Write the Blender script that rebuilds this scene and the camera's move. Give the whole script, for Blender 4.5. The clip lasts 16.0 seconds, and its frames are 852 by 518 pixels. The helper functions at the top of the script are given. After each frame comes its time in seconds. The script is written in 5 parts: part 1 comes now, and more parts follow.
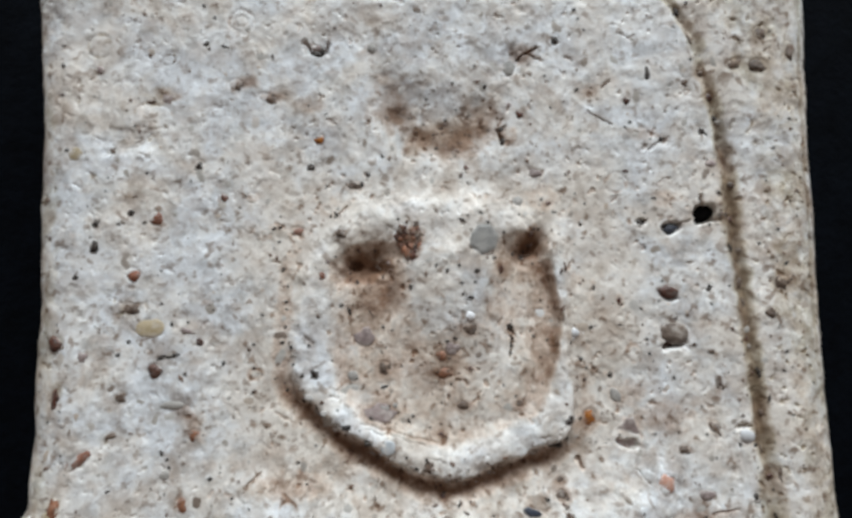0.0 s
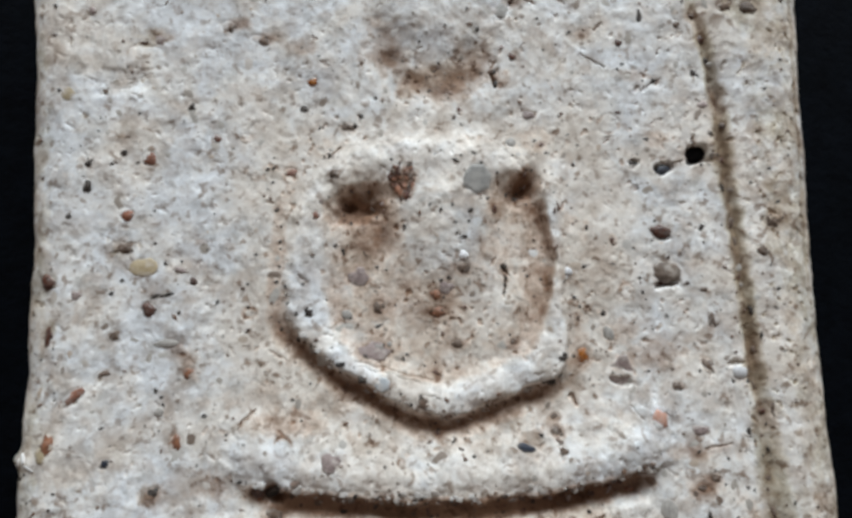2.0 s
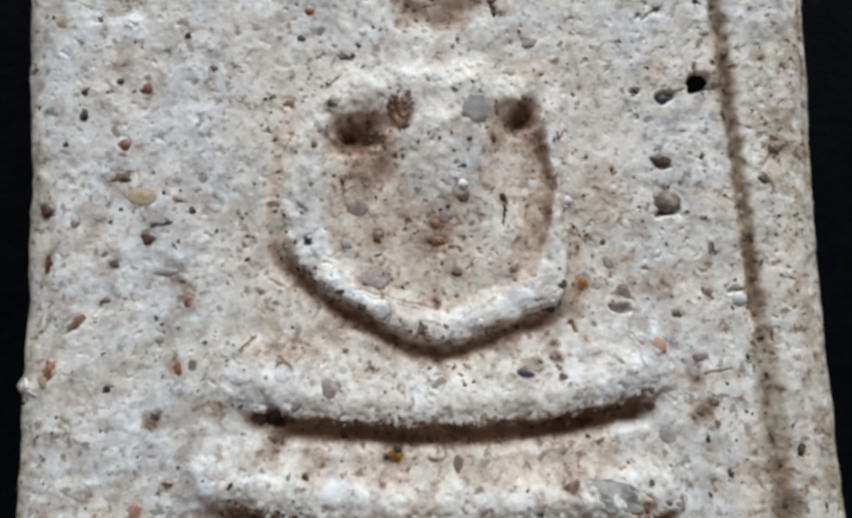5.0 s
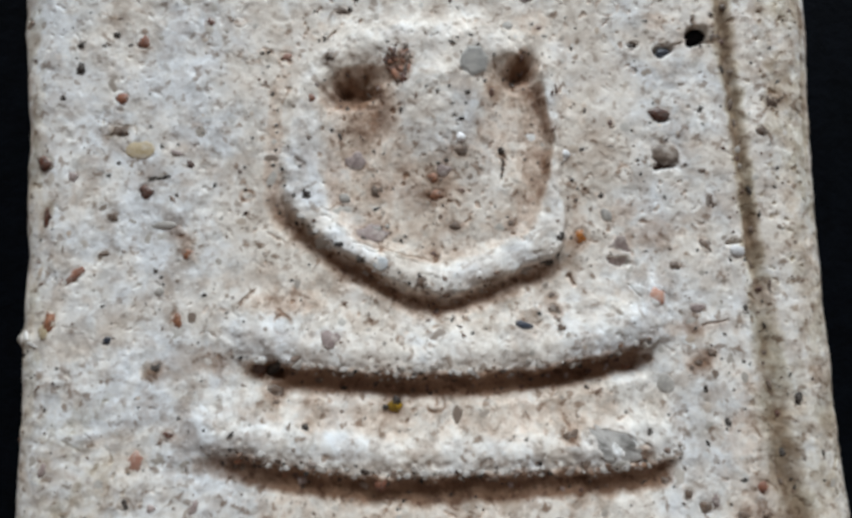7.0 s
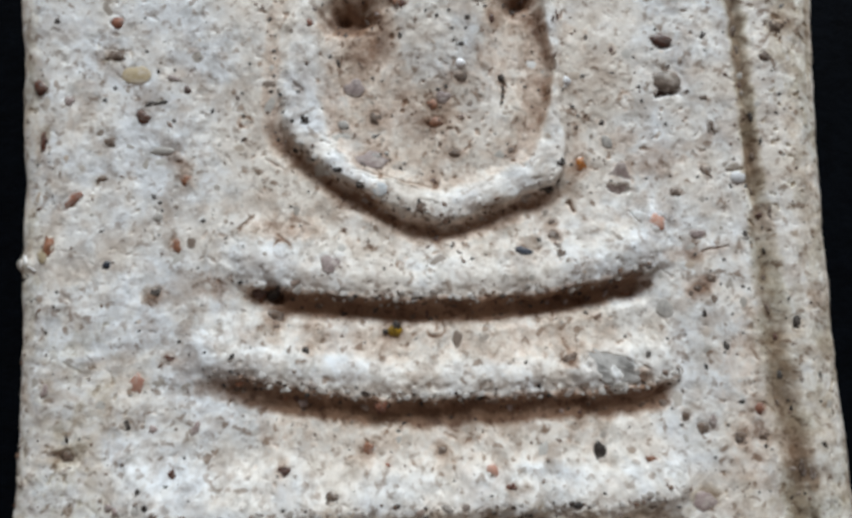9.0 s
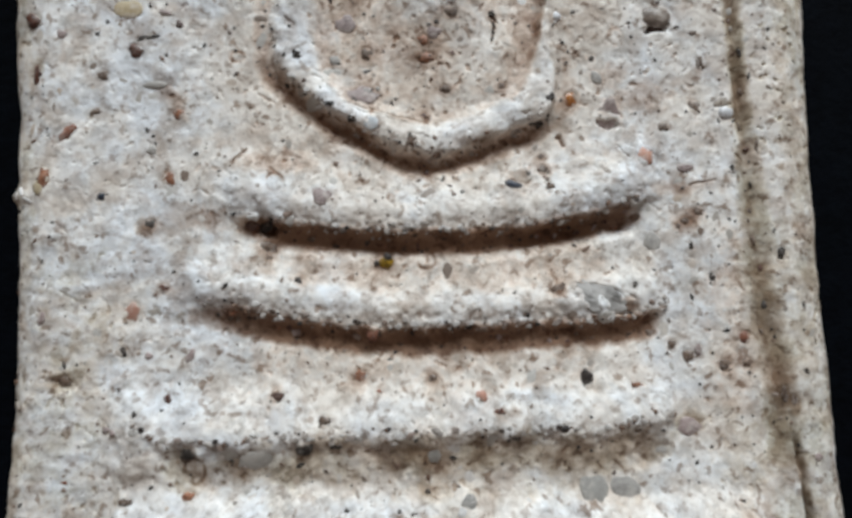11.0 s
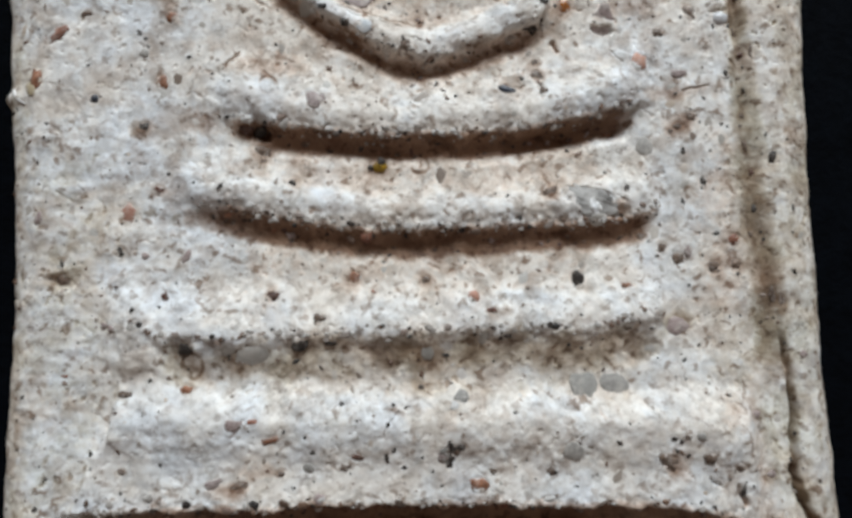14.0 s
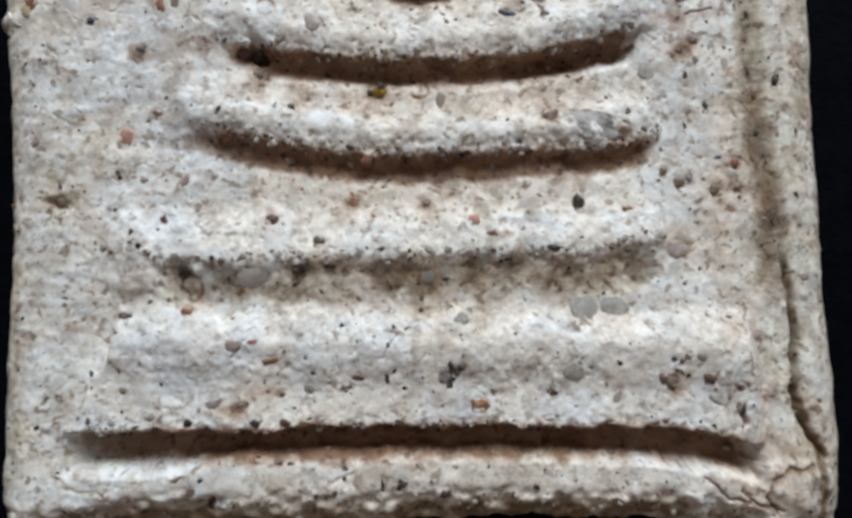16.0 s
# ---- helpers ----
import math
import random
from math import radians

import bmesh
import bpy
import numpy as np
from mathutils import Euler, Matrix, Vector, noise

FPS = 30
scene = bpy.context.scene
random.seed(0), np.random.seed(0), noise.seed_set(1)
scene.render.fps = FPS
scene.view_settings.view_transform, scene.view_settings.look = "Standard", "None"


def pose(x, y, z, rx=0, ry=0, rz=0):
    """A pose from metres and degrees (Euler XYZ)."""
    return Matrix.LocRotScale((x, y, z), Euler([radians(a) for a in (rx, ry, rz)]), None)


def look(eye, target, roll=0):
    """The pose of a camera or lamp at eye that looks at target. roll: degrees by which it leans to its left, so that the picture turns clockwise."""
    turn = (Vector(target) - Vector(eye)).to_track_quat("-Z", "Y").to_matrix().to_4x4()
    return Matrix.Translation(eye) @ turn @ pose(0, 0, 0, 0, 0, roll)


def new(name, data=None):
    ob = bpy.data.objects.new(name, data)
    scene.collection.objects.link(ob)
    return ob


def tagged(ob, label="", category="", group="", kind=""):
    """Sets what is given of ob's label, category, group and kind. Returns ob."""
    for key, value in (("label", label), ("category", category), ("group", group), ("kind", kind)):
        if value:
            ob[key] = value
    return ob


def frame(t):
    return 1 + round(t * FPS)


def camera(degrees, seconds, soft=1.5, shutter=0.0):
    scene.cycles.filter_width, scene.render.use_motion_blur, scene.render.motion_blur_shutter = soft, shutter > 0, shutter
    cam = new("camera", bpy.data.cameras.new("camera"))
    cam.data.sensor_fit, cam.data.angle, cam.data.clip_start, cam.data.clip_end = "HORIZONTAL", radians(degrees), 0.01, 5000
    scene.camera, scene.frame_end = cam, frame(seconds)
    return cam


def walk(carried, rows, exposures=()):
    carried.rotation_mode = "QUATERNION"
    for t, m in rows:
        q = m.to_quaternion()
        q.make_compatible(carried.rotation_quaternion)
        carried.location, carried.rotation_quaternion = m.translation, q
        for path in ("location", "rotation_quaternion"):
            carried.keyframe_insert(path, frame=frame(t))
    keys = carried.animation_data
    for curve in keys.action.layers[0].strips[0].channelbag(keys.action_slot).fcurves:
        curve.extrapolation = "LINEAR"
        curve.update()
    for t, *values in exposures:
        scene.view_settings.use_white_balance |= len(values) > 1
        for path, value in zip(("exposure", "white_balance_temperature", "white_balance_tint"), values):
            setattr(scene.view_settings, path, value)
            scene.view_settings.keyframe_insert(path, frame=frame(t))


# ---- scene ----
MM = 0.001          # everything below is written in millimetres
cam = camera(82.0, 16.0, soft=3.5)
FACE = 4.6          # height of the tablet's face over the cloth
PATH = [
    (0, -0.842, -0.885, 19.074, 7.69, -1.95, -0.77),
    (0.5, -0.846, -1.484, 19.025, 8.25, -2.16, -0.89),
    (1, -0.794, -1.927, 18.966, 8.20, -2.19, -0.96),
    (1.5, -0.771, -2.325, 18.923, 8.03, -2.23, -1.04),
    (2, -0.742, -2.682, 18.874, 7.72, -2.18, -1.09),
    (2.5, -0.720, -3.066, 18.824, 7.49, -2.10, -1.13),
    (3, -0.710, -3.395, 18.772, 7.10, -2.04, -1.17),
    (3.5, -0.706, -3.701, 18.728, 6.76, -1.99, -1.23),
    (4, -0.714, -3.941, 18.685, 6.54, -2.00, -1.25),
    (6.5, -0.686, -5.291, 18.576, 6.05, -1.96, -1.55),
    (7, -0.698, -5.633, 18.534, 5.75, -2.00, -1.60),
    (7.5, -0.707, -6.039, 18.496, 5.40, -2.00, -1.61),
    (8, -0.735, -6.527, 18.439, 5.15, -2.07, -1.69),
    (8.5, -0.745, -6.982, 18.390, 4.78, -2.08, -1.74),
    (9, -0.752, -7.378, 18.355, 4.25, -2.07, -1.73),
    (11.5, -0.510, -9.467, 18.511, 2.87, -2.14, -1.79),
    (12, -0.476, -9.871, 18.552, 2.57, -2.21, -1.76),
    (12.5, -0.404, -10.282, 18.555, 2.35, -2.08, -1.76),
    (13, -0.414, -10.647, 18.551, 1.99, -2.12, -1.73),
    (13.5, -0.436, -10.969, 18.531, 1.48, -2.15, -1.76),
    (14, -0.453, -11.337, 18.519, 1.13, -2.19, -1.80),
    (14.5, -0.442, -11.736, 18.509, 0.86, -2.10, -1.80),
    (15, -0.465, -12.221, 18.498, 0.69, -2.13, -1.84),
    (15.5, -0.497, -12.733, 18.494, 0.56, -2.20, -1.89),
    (16, -0.499, -13.235, 18.449, 0.14, -2.14, -1.94),
]
walk(cam, [(t, pose(x * MM, y * MM, z * MM, rx, ry, rz)) for t, x, y, z, rx, ry, rz in PATH])

# ---- light: one soft window above the tablet's head end, a dim room round it ----
world = bpy.data.worlds.new("room_light")
scene.world = world
world.use_nodes = True
world.node_tree.nodes["Background"].inputs["Color"].default_value = (1.0, 0.833, 0.728, 1)
world.node_tree.nodes["Background"].inputs["Strength"].default_value = 0.168

window = new("window_light", bpy.data.lights.new("window_light", "AREA"))
window.data.shape, window.data.size, window.data.size_y = "RECTANGLE", 0.13, 0.06
window.data.energy = 0.322
window.data.color = (0.905, 0.985, 1.02)
window.matrix_world = look((0.0165, 0.1335, 0.0775), (0, -0.006, 0.004))
scene.view_settings.exposure = 0.0


# ---- materials ----
def material(name):
    m = bpy.data.materials.new(name)
    m.use_nodes = True
    nt = m.node_tree
    return m, nt, nt.nodes["Principled BSDF"]


def coords(nt):
    """Object coordinates in millimetres."""
    tc = nt.nodes.new("ShaderNodeTexCoord")
    v = nt.nodes.new("ShaderNodeVectorMath")
    v.operation = "SCALE"
    v.inputs["Scale"].default_value = 1000.0
    nt.links.new(tc.outputs["Object"], v.inputs[0])
    return v.outputs[0]


def noise_tex(nt, vec, scale, detail=4.0, rough=0.6, distort=0.0):
    n = nt.nodes.new("ShaderNodeTexNoise")
    n.inputs["Scale"].default_value = scale
    n.inputs["Detail"].default_value = detail
    n.inputs["Roughness"].default_value = rough
    n.inputs["Distortion"].default_value = distort
    nt.links.new(vec, n.inputs["Vector"])
    return n.outputs["Fac"]


def ramp(nt, fac, stops):
    r = nt.nodes.new("ShaderNodeValToRGB")
    e = r.color_ramp.elements
    while len(e) < len(stops):
        e.new(0.5)
    for el, (p, c) in zip(e, stops):
        el.position = p
        el.color = (*c, 1) if len(c) == 3 else c
    nt.links.new(fac, r.inputs["Fac"])
    return r.outputs["Color"]


def mix(nt, fac, a, b, mode="MIX"):
    m = nt.nodes.new("ShaderNodeMix")
    m.data_type, m.blend_type = "RGBA", mode
    for value, sock in ((fac, m.inputs[0]), (a, m.inputs[6]), (b, m.inputs[7])):
        if isinstance(value, (int, float)):
            sock.default_value = value
        elif isinstance(value, tuple):
            sock.default_value = (*value, 1)
        else:
            nt.links.new(value, sock)
    return m.outputs[2]


def grey(v):
    return (v, v, v)


def plaster_material():
    m, nt, bsdf = material("aged_plaster")
    vec = coords(nt)
    # cool chalk, and warm cream where the figure has been handled
    cream = nt.nodes.new("ShaderNodeAttribute")
    cream.attribute_name = "cream"
    shift = nt.nodes.new("ShaderNodeMath")
    shift.operation = "MULTIPLY_ADD"
    shift.inputs[1].default_value = -0.18
    nt.links.new(cream.outputs["Fac"], shift.inputs[0])
    nt.links.new(noise_tex(nt, vec, 0.55, 5, 0.62, 0.4), shift.inputs[2])
    col = ramp(nt, shift.outputs[0],
               [(0.26, (0.81, 0.762, 0.705)), (0.37, (0.895, 0.864, 0.824)), (0.48, (0.865, 0.87, 0.87)), (0.60, (0.835, 0.875, 0.925))])
    # crumbs: chips of different whiteness pressed into the paste
    vor = nt.nodes.new("ShaderNodeTexVoronoi")
    vor.inputs["Scale"].default_value = 2.3
    vor.inputs["Randomness"].default_value = 1.0
    warp = nt.nodes.new("ShaderNodeVectorMath")
    warp.operation = "ADD"
    wn = nt.nodes.new("ShaderNodeTexNoise")
    wn.inputs["Scale"].default_value = 4.0
    nt.links.new(vec, wn.inputs["Vector"])
    nt.links.new(vec, warp.inputs[0])
    nt.links.new(wn.outputs["Color"], warp.inputs[1])
    nt.links.new(warp.outputs[0], vor.inputs["Vector"])
    sep = nt.nodes.new("ShaderNodeSeparateColor")
    nt.links.new(vor.outputs["Color"], sep.inputs[0])
    chips = ramp(nt, sep.outputs[0], [(0.0, grey(0.80)), (0.25, grey(0.95)), (0.8, grey(1.0)), (1.0, grey(1.07))])
    col = mix(nt, 1.0, col, chips, "MULTIPLY")
    fine = nt.nodes.new("ShaderNodeTexVoronoi")
    fine.inputs["Scale"].default_value = 5.0
    nt.links.new(warp.outputs[0], fine.inputs["Vector"])
    sep2 = nt.nodes.new("ShaderNodeSeparateColor")
    nt.links.new(fine.outputs["Color"], sep2.inputs[0])
    col = mix(nt, 0.6, col, ramp(nt, sep2.outputs[0], [(0.0, (0.74, 0.70, 0.66)), (0.25, grey(0.97)), (0.85, grey(1.0)), (1.0, grey(1.08))]), "MULTIPLY")
    # fine mottling
    col = mix(nt, 0.4, col, ramp(nt, noise_tex(nt, vec, 3.0, 3, 0.55), [(0.32, (0.62, 0.575, 0.53)), (0.5, grey(0.97)), (0.66, grey(1.06))]), "MULTIPLY")
    # the crests are rubbed clean
    att = nt.nodes.new("ShaderNodeAttribute")
    att.attribute_name = "earth_and_shade"
    rubbed = nt.nodes.new("ShaderNodeMapRange")
    rubbed.inputs["From Min"].default_value, rubbed.inputs["From Max"].default_value = -0.35, 0.0
    rubbed.inputs["To Min"].default_value = 0.72
    nt.links.new(att.outputs["Fac"], rubbed.inputs["Value"])
    rubbed = rubbed.outputs["Result"]
    # mauve-brown handling stains, broken up
    stain = ramp(nt, noise_tex(nt, vec, 1.5, 4, 0.6, 0.25), [(0.47, grey(0.0)), (0.56, grey(0.65)), (0.66, grey(1.0))])
    where = ramp(nt, noise_tex(nt, vec, 0.22, 3, 0.6), [(0.38, grey(0.45)), (0.62, grey(1.0))])
    col = mix(nt, mix(nt, 1.0, mix(nt, 1.0, stain, where, "MULTIPLY"), rubbed, "MULTIPLY"), col, mix(nt, 1.0, col, (0.56, 0.485, 0.435), "MULTIPLY"))
    # greyish translucent patches where the lime has set hard
    hard = ramp(nt, noise_tex(nt, vec, 2.0, 4, 0.6, 0.4), [(0.57, grey(0.0)), (0.64, grey(0.6))])
    col = mix(nt, hard, col, mix(nt, 1.0, col, (0.73, 0.72, 0.705), "MULTIPLY"))
    # sharp-edged mauve flecks, gathered in patches
    fleck = ramp(nt, noise_tex(nt, vec, 3.6, 3, 0.55, 0.3), [(0.57, grey(0.0)), (0.64, grey(1.0))])
    gather = ramp(nt, noise_tex(nt, vec, 0.8, 4, 0.65), [(0.40, grey(0.38)), (0.55, grey(1.0))])
    gather = mix(nt, 1.0, gather, ramp(nt, att.outputs["Fac"], [(0.05, grey(0.0)), (0.45, grey(0.8))]), "LIGHTEN")
    col = mix(nt, mix(nt, 1.0, mix(nt, 1.0, fleck, gather, "MULTIPLY"), rubbed, "MULTIPLY"), col, mix(nt, 1.0, col, (0.44, 0.36, 0.31), "MULTIPLY"))
    # brown earth worked into the groove; earth and painted shade in trenches and lap
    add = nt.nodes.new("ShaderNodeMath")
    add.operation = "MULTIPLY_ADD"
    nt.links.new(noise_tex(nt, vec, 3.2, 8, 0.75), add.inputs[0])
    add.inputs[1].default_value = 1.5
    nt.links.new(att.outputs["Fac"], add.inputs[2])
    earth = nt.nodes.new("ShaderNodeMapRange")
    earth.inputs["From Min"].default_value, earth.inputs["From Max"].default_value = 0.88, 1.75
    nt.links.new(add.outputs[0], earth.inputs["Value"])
    brown_soil_shade = ramp(nt, earth.outputs["Result"], [(0.0, grey(1.0)), (0.25, (0.965, 0.905, 0.862)), (0.5, (0.74, 0.635, 0.57)), (1.0, (0.34, 0.215, 0.15))])
    olive_soil_shade = ramp(nt, earth.outputs["Result"], [(0.0, grey(1.0)), (0.25, (0.93, 0.92, 0.87)), (0.5, (0.70, 0.66, 0.57)), (1.0, (0.34, 0.275, 0.20))])
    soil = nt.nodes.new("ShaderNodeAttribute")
    soil.attribute_name = "olive_soil_shade"
    col = mix(nt, 1.0, col, mix(nt, soil.outputs["Fac"], brown_soil_shade, olive_soil_shade), "MULTIPLY")
    # tiny brown and black specks
    for scale, size, tone, keep in ((2.6, 0.13, (0.10, 0.06, 0.045), 0.38), (5.5, 0.15, (0.13, 0.085, 0.06), 0.34)):
        v2 = nt.nodes.new("ShaderNodeTexVoronoi")
        v2.inputs["Scale"].default_value = scale
        nt.links.new(warp.outputs[0], v2.inputs["Vector"])
        dot = ramp(nt, v2.outputs["Distance"], [(size * 0.75, grey(1.0)), (size * 1.25, grey(0.0))])
        s2 = nt.nodes.new("ShaderNodeSeparateColor")
        nt.links.new(v2.outputs["Color"], s2.inputs[0])
        some = ramp(nt, s2.outputs[1], [(keep, grey(0.0)), (keep + 0.3, grey(0.9))])
        some = mix(nt, 1.0, some, ramp(nt, noise_tex(nt, vec, 0.9, 4, 0.6), [(0.44, grey(0.1)), (0.60, grey(1.0))]), "MULTIPLY")
        col = mix(nt, mix(nt, 1.0, dot, some, "MULTIPLY"), col, tone)
    nt.links.new(col, bsdf.inputs["Base Color"])
    bsdf.inputs["Roughness"].default_value = 0.62
    bsdf.inputs["Specular IOR Level"].default_value = 0.35
    b = nt.nodes.new("ShaderNodeBump")
    polish = ramp(nt, noise_tex(nt, vec, 0.75, 4, 0.6), [(0.40, grey(0.22)), (0.58, grey(0.06))])
    nt.links.new(polish, b.inputs["Strength"])
    b.inputs["Distance"].default_value = 0.045 * MM
    hgt = mix(nt, 0.4, noise_tex(nt, vec, 5.0, 6, 0.75), sep.outputs[1])
    nt.links.new(hgt, b.inputs["Height"])
    nt.links.new(b.outputs["Normal"], bsdf.inputs["Normal"])
    return m


def grain_material(name, dark, light, rough=0.45, spec=0.5, dust=0.55):
    m, nt, bsdf = material(name)
    vec = coords(nt)
    info = nt.nodes.new("ShaderNodeObjectInfo")
    far = nt.nodes.new("ShaderNodeVectorMath")
    far.operation = "MULTIPLY_ADD"
    far.inputs[1].default_value = (4000, 4000, 4000)
    nt.links.new(info.outputs["Location"], far.inputs[0])
    nt.links.new(vec, far.inputs[2])
    vec = far.outputs[0]
    col = ramp(nt, noise_tex(nt, vec, 1.8, 5, 0.7), [(0.36, dark), (0.64, light)])
    tone = ramp(nt, info.outputs["Random"], [(0.0, grey(0.75)), (1.0, grey(1.2))])
    col = mix(nt, 1.0, col, tone, "MULTIPLY")
    # plaster dust still clinging to the grain
    cling = ramp(nt, noise_tex(nt, vec, 1.2, 6, 0.7, 0.4), [(0.50, grey(0.0)), (0.62, grey(dust))])
    nt.links.new(mix(nt, cling, col, (0.62, 0.58, 0.54)), bsdf.inputs["Base Color"])
    bsdf.inputs["Roughness"].default_value = rough
    bsdf.inputs["Specular IOR Level"].default_value = spec
    b = nt.nodes.new("ShaderNodeBump")
    b.inputs["Strength"].default_value = 0.6
    b.inputs["Distance"].default_value = 0.02 * MM
    nt.links.new(noise_tex(nt, vec, 2.2, 4, 0.7), b.inputs["Height"])
    nt.links.new(b.outputs["Normal"], bsdf.inputs["Normal"])
    return m


def cloth_material():
    m, nt, bsdf = material("black_cloth")
    vec = coords(nt)
    nt.links.new(ramp(nt, noise_tex(nt, vec, 0.9, 6, 0.7), [(0.35, (0.0007, 0.0012, 0.0022)), (0.7, (0.0022, 0.0034, 0.0058))]), bsdf.inputs["Base Color"])
    bsdf.inputs["Roughness"].default_value = 0.95
    bsdf.inputs["Specular IOR Level"].default_value = 0.05
    b = nt.nodes.new("ShaderNodeBump")
    b.inputs["Strength"].default_value = 0.5
    b.inputs["Distance"].default_value = 0.2 * MM
    nt.links.new(noise_tex(nt, vec, 3.0, 4), b.inputs["Height"])
    nt.links.new(b.outputs["Normal"], bsdf.inputs["Normal"])
    return m


PLASTER = plaster_material()
CLOTH = cloth_material()
KINDS = {
    "black": ("black_grain", grain_material("black_grit", (0.014, 0.012, 0.012), (0.060, 0.047, 0.040), 0.55, 0.3, 0.22), "black mineral grain"),
    "blue_black": ("black_grain", grain_material("blue_black_grit", (0.012, 0.016, 0.026), (0.05, 0.06, 0.085), 0.35, 0.4, 0.2), "blue-black mineral grain"),
    "brown": ("brown_grain", grain_material("brown_grit", (0.06, 0.039, 0.030), (0.20, 0.14, 0.105), 0.6, 0.4, 0.42), "dull brown grain"),
    "darkred": ("red_grain", grain_material("dark_red_grit", (0.022, 0.008, 0.006), (0.14, 0.050, 0.030), 0.45, 0.5, 0.18), "dark red-brown grain"),
    "red": ("red_grain", grain_material("brick_red_grit", (0.12, 0.042, 0.028), (0.36, 0.15, 0.09), 0.6, 0.5, 0.3), "brick-red grain"),
    "rust": ("rust_grain", grain_material("rusty_grit", (0.12, 0.045, 0.024), (0.40, 0.18, 0.10), 0.6, 0.5, 0.35), "rust-coloured crumbly grain"),
    "pink": ("pink_grain", grain_material("pink_grit", (0.36, 0.17, 0.12), (0.55, 0.33, 0.26), 0.6), "pinkish terracotta grain"),
    "mauve": ("mauve_grain", grain_material("mauve_grit", (0.20, 0.15, 0.145), (0.42, 0.34, 0.33), 0.55), "mauve-grey grain"),
    "grey": ("grey_stone", grain_material("grey_quartz", (0.24, 0.23, 0.22), (0.42, 0.405, 0.385), 0.5, 0.3, 0.25), "smooth grey translucent stone chip"),
    "slab": ("grey_stone", grain_material("grey_flint", (0.25, 0.25, 0.245), (0.36, 0.355, 0.345), 0.5, 0.4, 0.1), "flush smooth grey stone chip"),
    "flint": ("grey_stone", grain_material("rough_flint", (0.16, 0.155, 0.15), (0.43, 0.42, 0.41), 0.6, 0.3, 0.25), "rough grey stone bared by a chipped edge"),
    "bead": ("white_grain", grain_material("white_bead", (0.72, 0.74, 0.78), (0.86, 0.87, 0.90), 0.3, 0.5, 0.0), "round bright white bead"),
    # near-black plug, added for the shade in the depth of the air holes
    "soot": ("black_grain", grain_material("hole_shade_black", (0.002, 0.002, 0.002), (0.006, 0.005, 0.005), 1.0, 0.0, 0.0), "black plug that stands for the shade deep in an air hole"),
    "stone": ("brown_stone", grain_material("grey_brown_stone", (0.09, 0.068, 0.055), (0.22, 0.175, 0.145), 0.4), "grey-brown rounded stone in a socket"),
    "blue": ("blue_grey_stone", grain_material("blue_grey_stone", (0.36, 0.39, 0.42), (0.52, 0.55, 0.58), 0.4), "pale blue-grey stone chip"),
    "pale": ("pale_stone", grain_material("pale_quartz", (0.36, 0.35, 0.33), (0.47, 0.46, 0.44), 0.35), "pale translucent disc-shaped chip"),
    "amber": ("amber_grain", grain_material("amber_bead", (0.16, 0.045, 0.008), (0.42, 0.15, 0.02), 0.2, 0.6, 0.2), "glossy orange amber grain"),
    "gold": ("amber_grain", grain_material("golden_resin", (0.05, 0.028, 0.004), (0.40, 0.24, 0.02), 0.2, 0.6, 0.05), "glossy golden-yellow resin grain"),
    "ochre": ("ochre_grain", grain_material("ochre_grit", (0.42, 0.33, 0.20), (0.58, 0.49, 0.34), 0.6), "pale ochre grain"),
    "white": ("white_grain", grain_material("white_chip", (0.60, 0.60, 0.60), (0.80, 0.80, 0.80), 0.5, 0.4), "bright white chip"),
}

# ---- the tablet's face as a relief over the plan x, y ----
TOP, BOTTOM = 15.6, -21.15
NX = 740


def smooth(a, b, v):
    t = np.clip((v - a) / (b - a), 0, 1)
    return t * t * (3 - 2 * t)


def lattice(seed, cell, x, y):
    """Gradient noise between about -1 and 1, turned by its seed so that no two layers line up."""
    rng = np.random.RandomState(seed)
    size = 256
    way = rng.uniform(0, 2 * math.pi, (size, size))
    gx, gy = np.cos(way), np.sin(way)
    c, s = math.cos(seed * 1.7 + 0.4), math.sin(seed * 1.7 + 0.4)
    u, v = (c * x - s * y) / cell + 1000.37 + seed, (s * x + c * y) / cell + 1000.71
    i, j = np.floor(u).astype(int), np.floor(v).astype(int)
    a, b = u - i, v - j
    fa, fb = a * a * a * (a * (6 * a - 15) + 10), b * b * b * (b * (6 * b - 15) + 10)

    def corner(p, q):
        k, l = (i + p) % size, (j + q) % size
        return gx[k, l] * (a - p) + gy[k, l] * (b - q)

    low = corner(0, 0) * (1 - fa) + corner(1, 0) * fa
    high = corner(0, 1) * (1 - fa) + corner(1, 1) * fa
    return 1.6 * (low * (1 - fb) + high * fb)


def edge_left(y):
    return -11.67 - 0.14 * np.exp(-((y + 6.18) / 0.20) ** 2) - 0.018 * (y + 4) + 0.05 * lattice(5, 2.6, y, 0 * y) + 0.03 * lattice(6, 0.6, y, 0 * y)


def edge_right(y):
    return 11.95 + 0.026 * (y + 4) - 0.0009 * (y + 4) ** 2 * (y < -4) - 0.030 * (y > 3) * (y - 3) + 0.05 * lattice(7, 2.8, y, 0 * y) + 0.02 * lattice(8, 0.6, y, 0 * y)


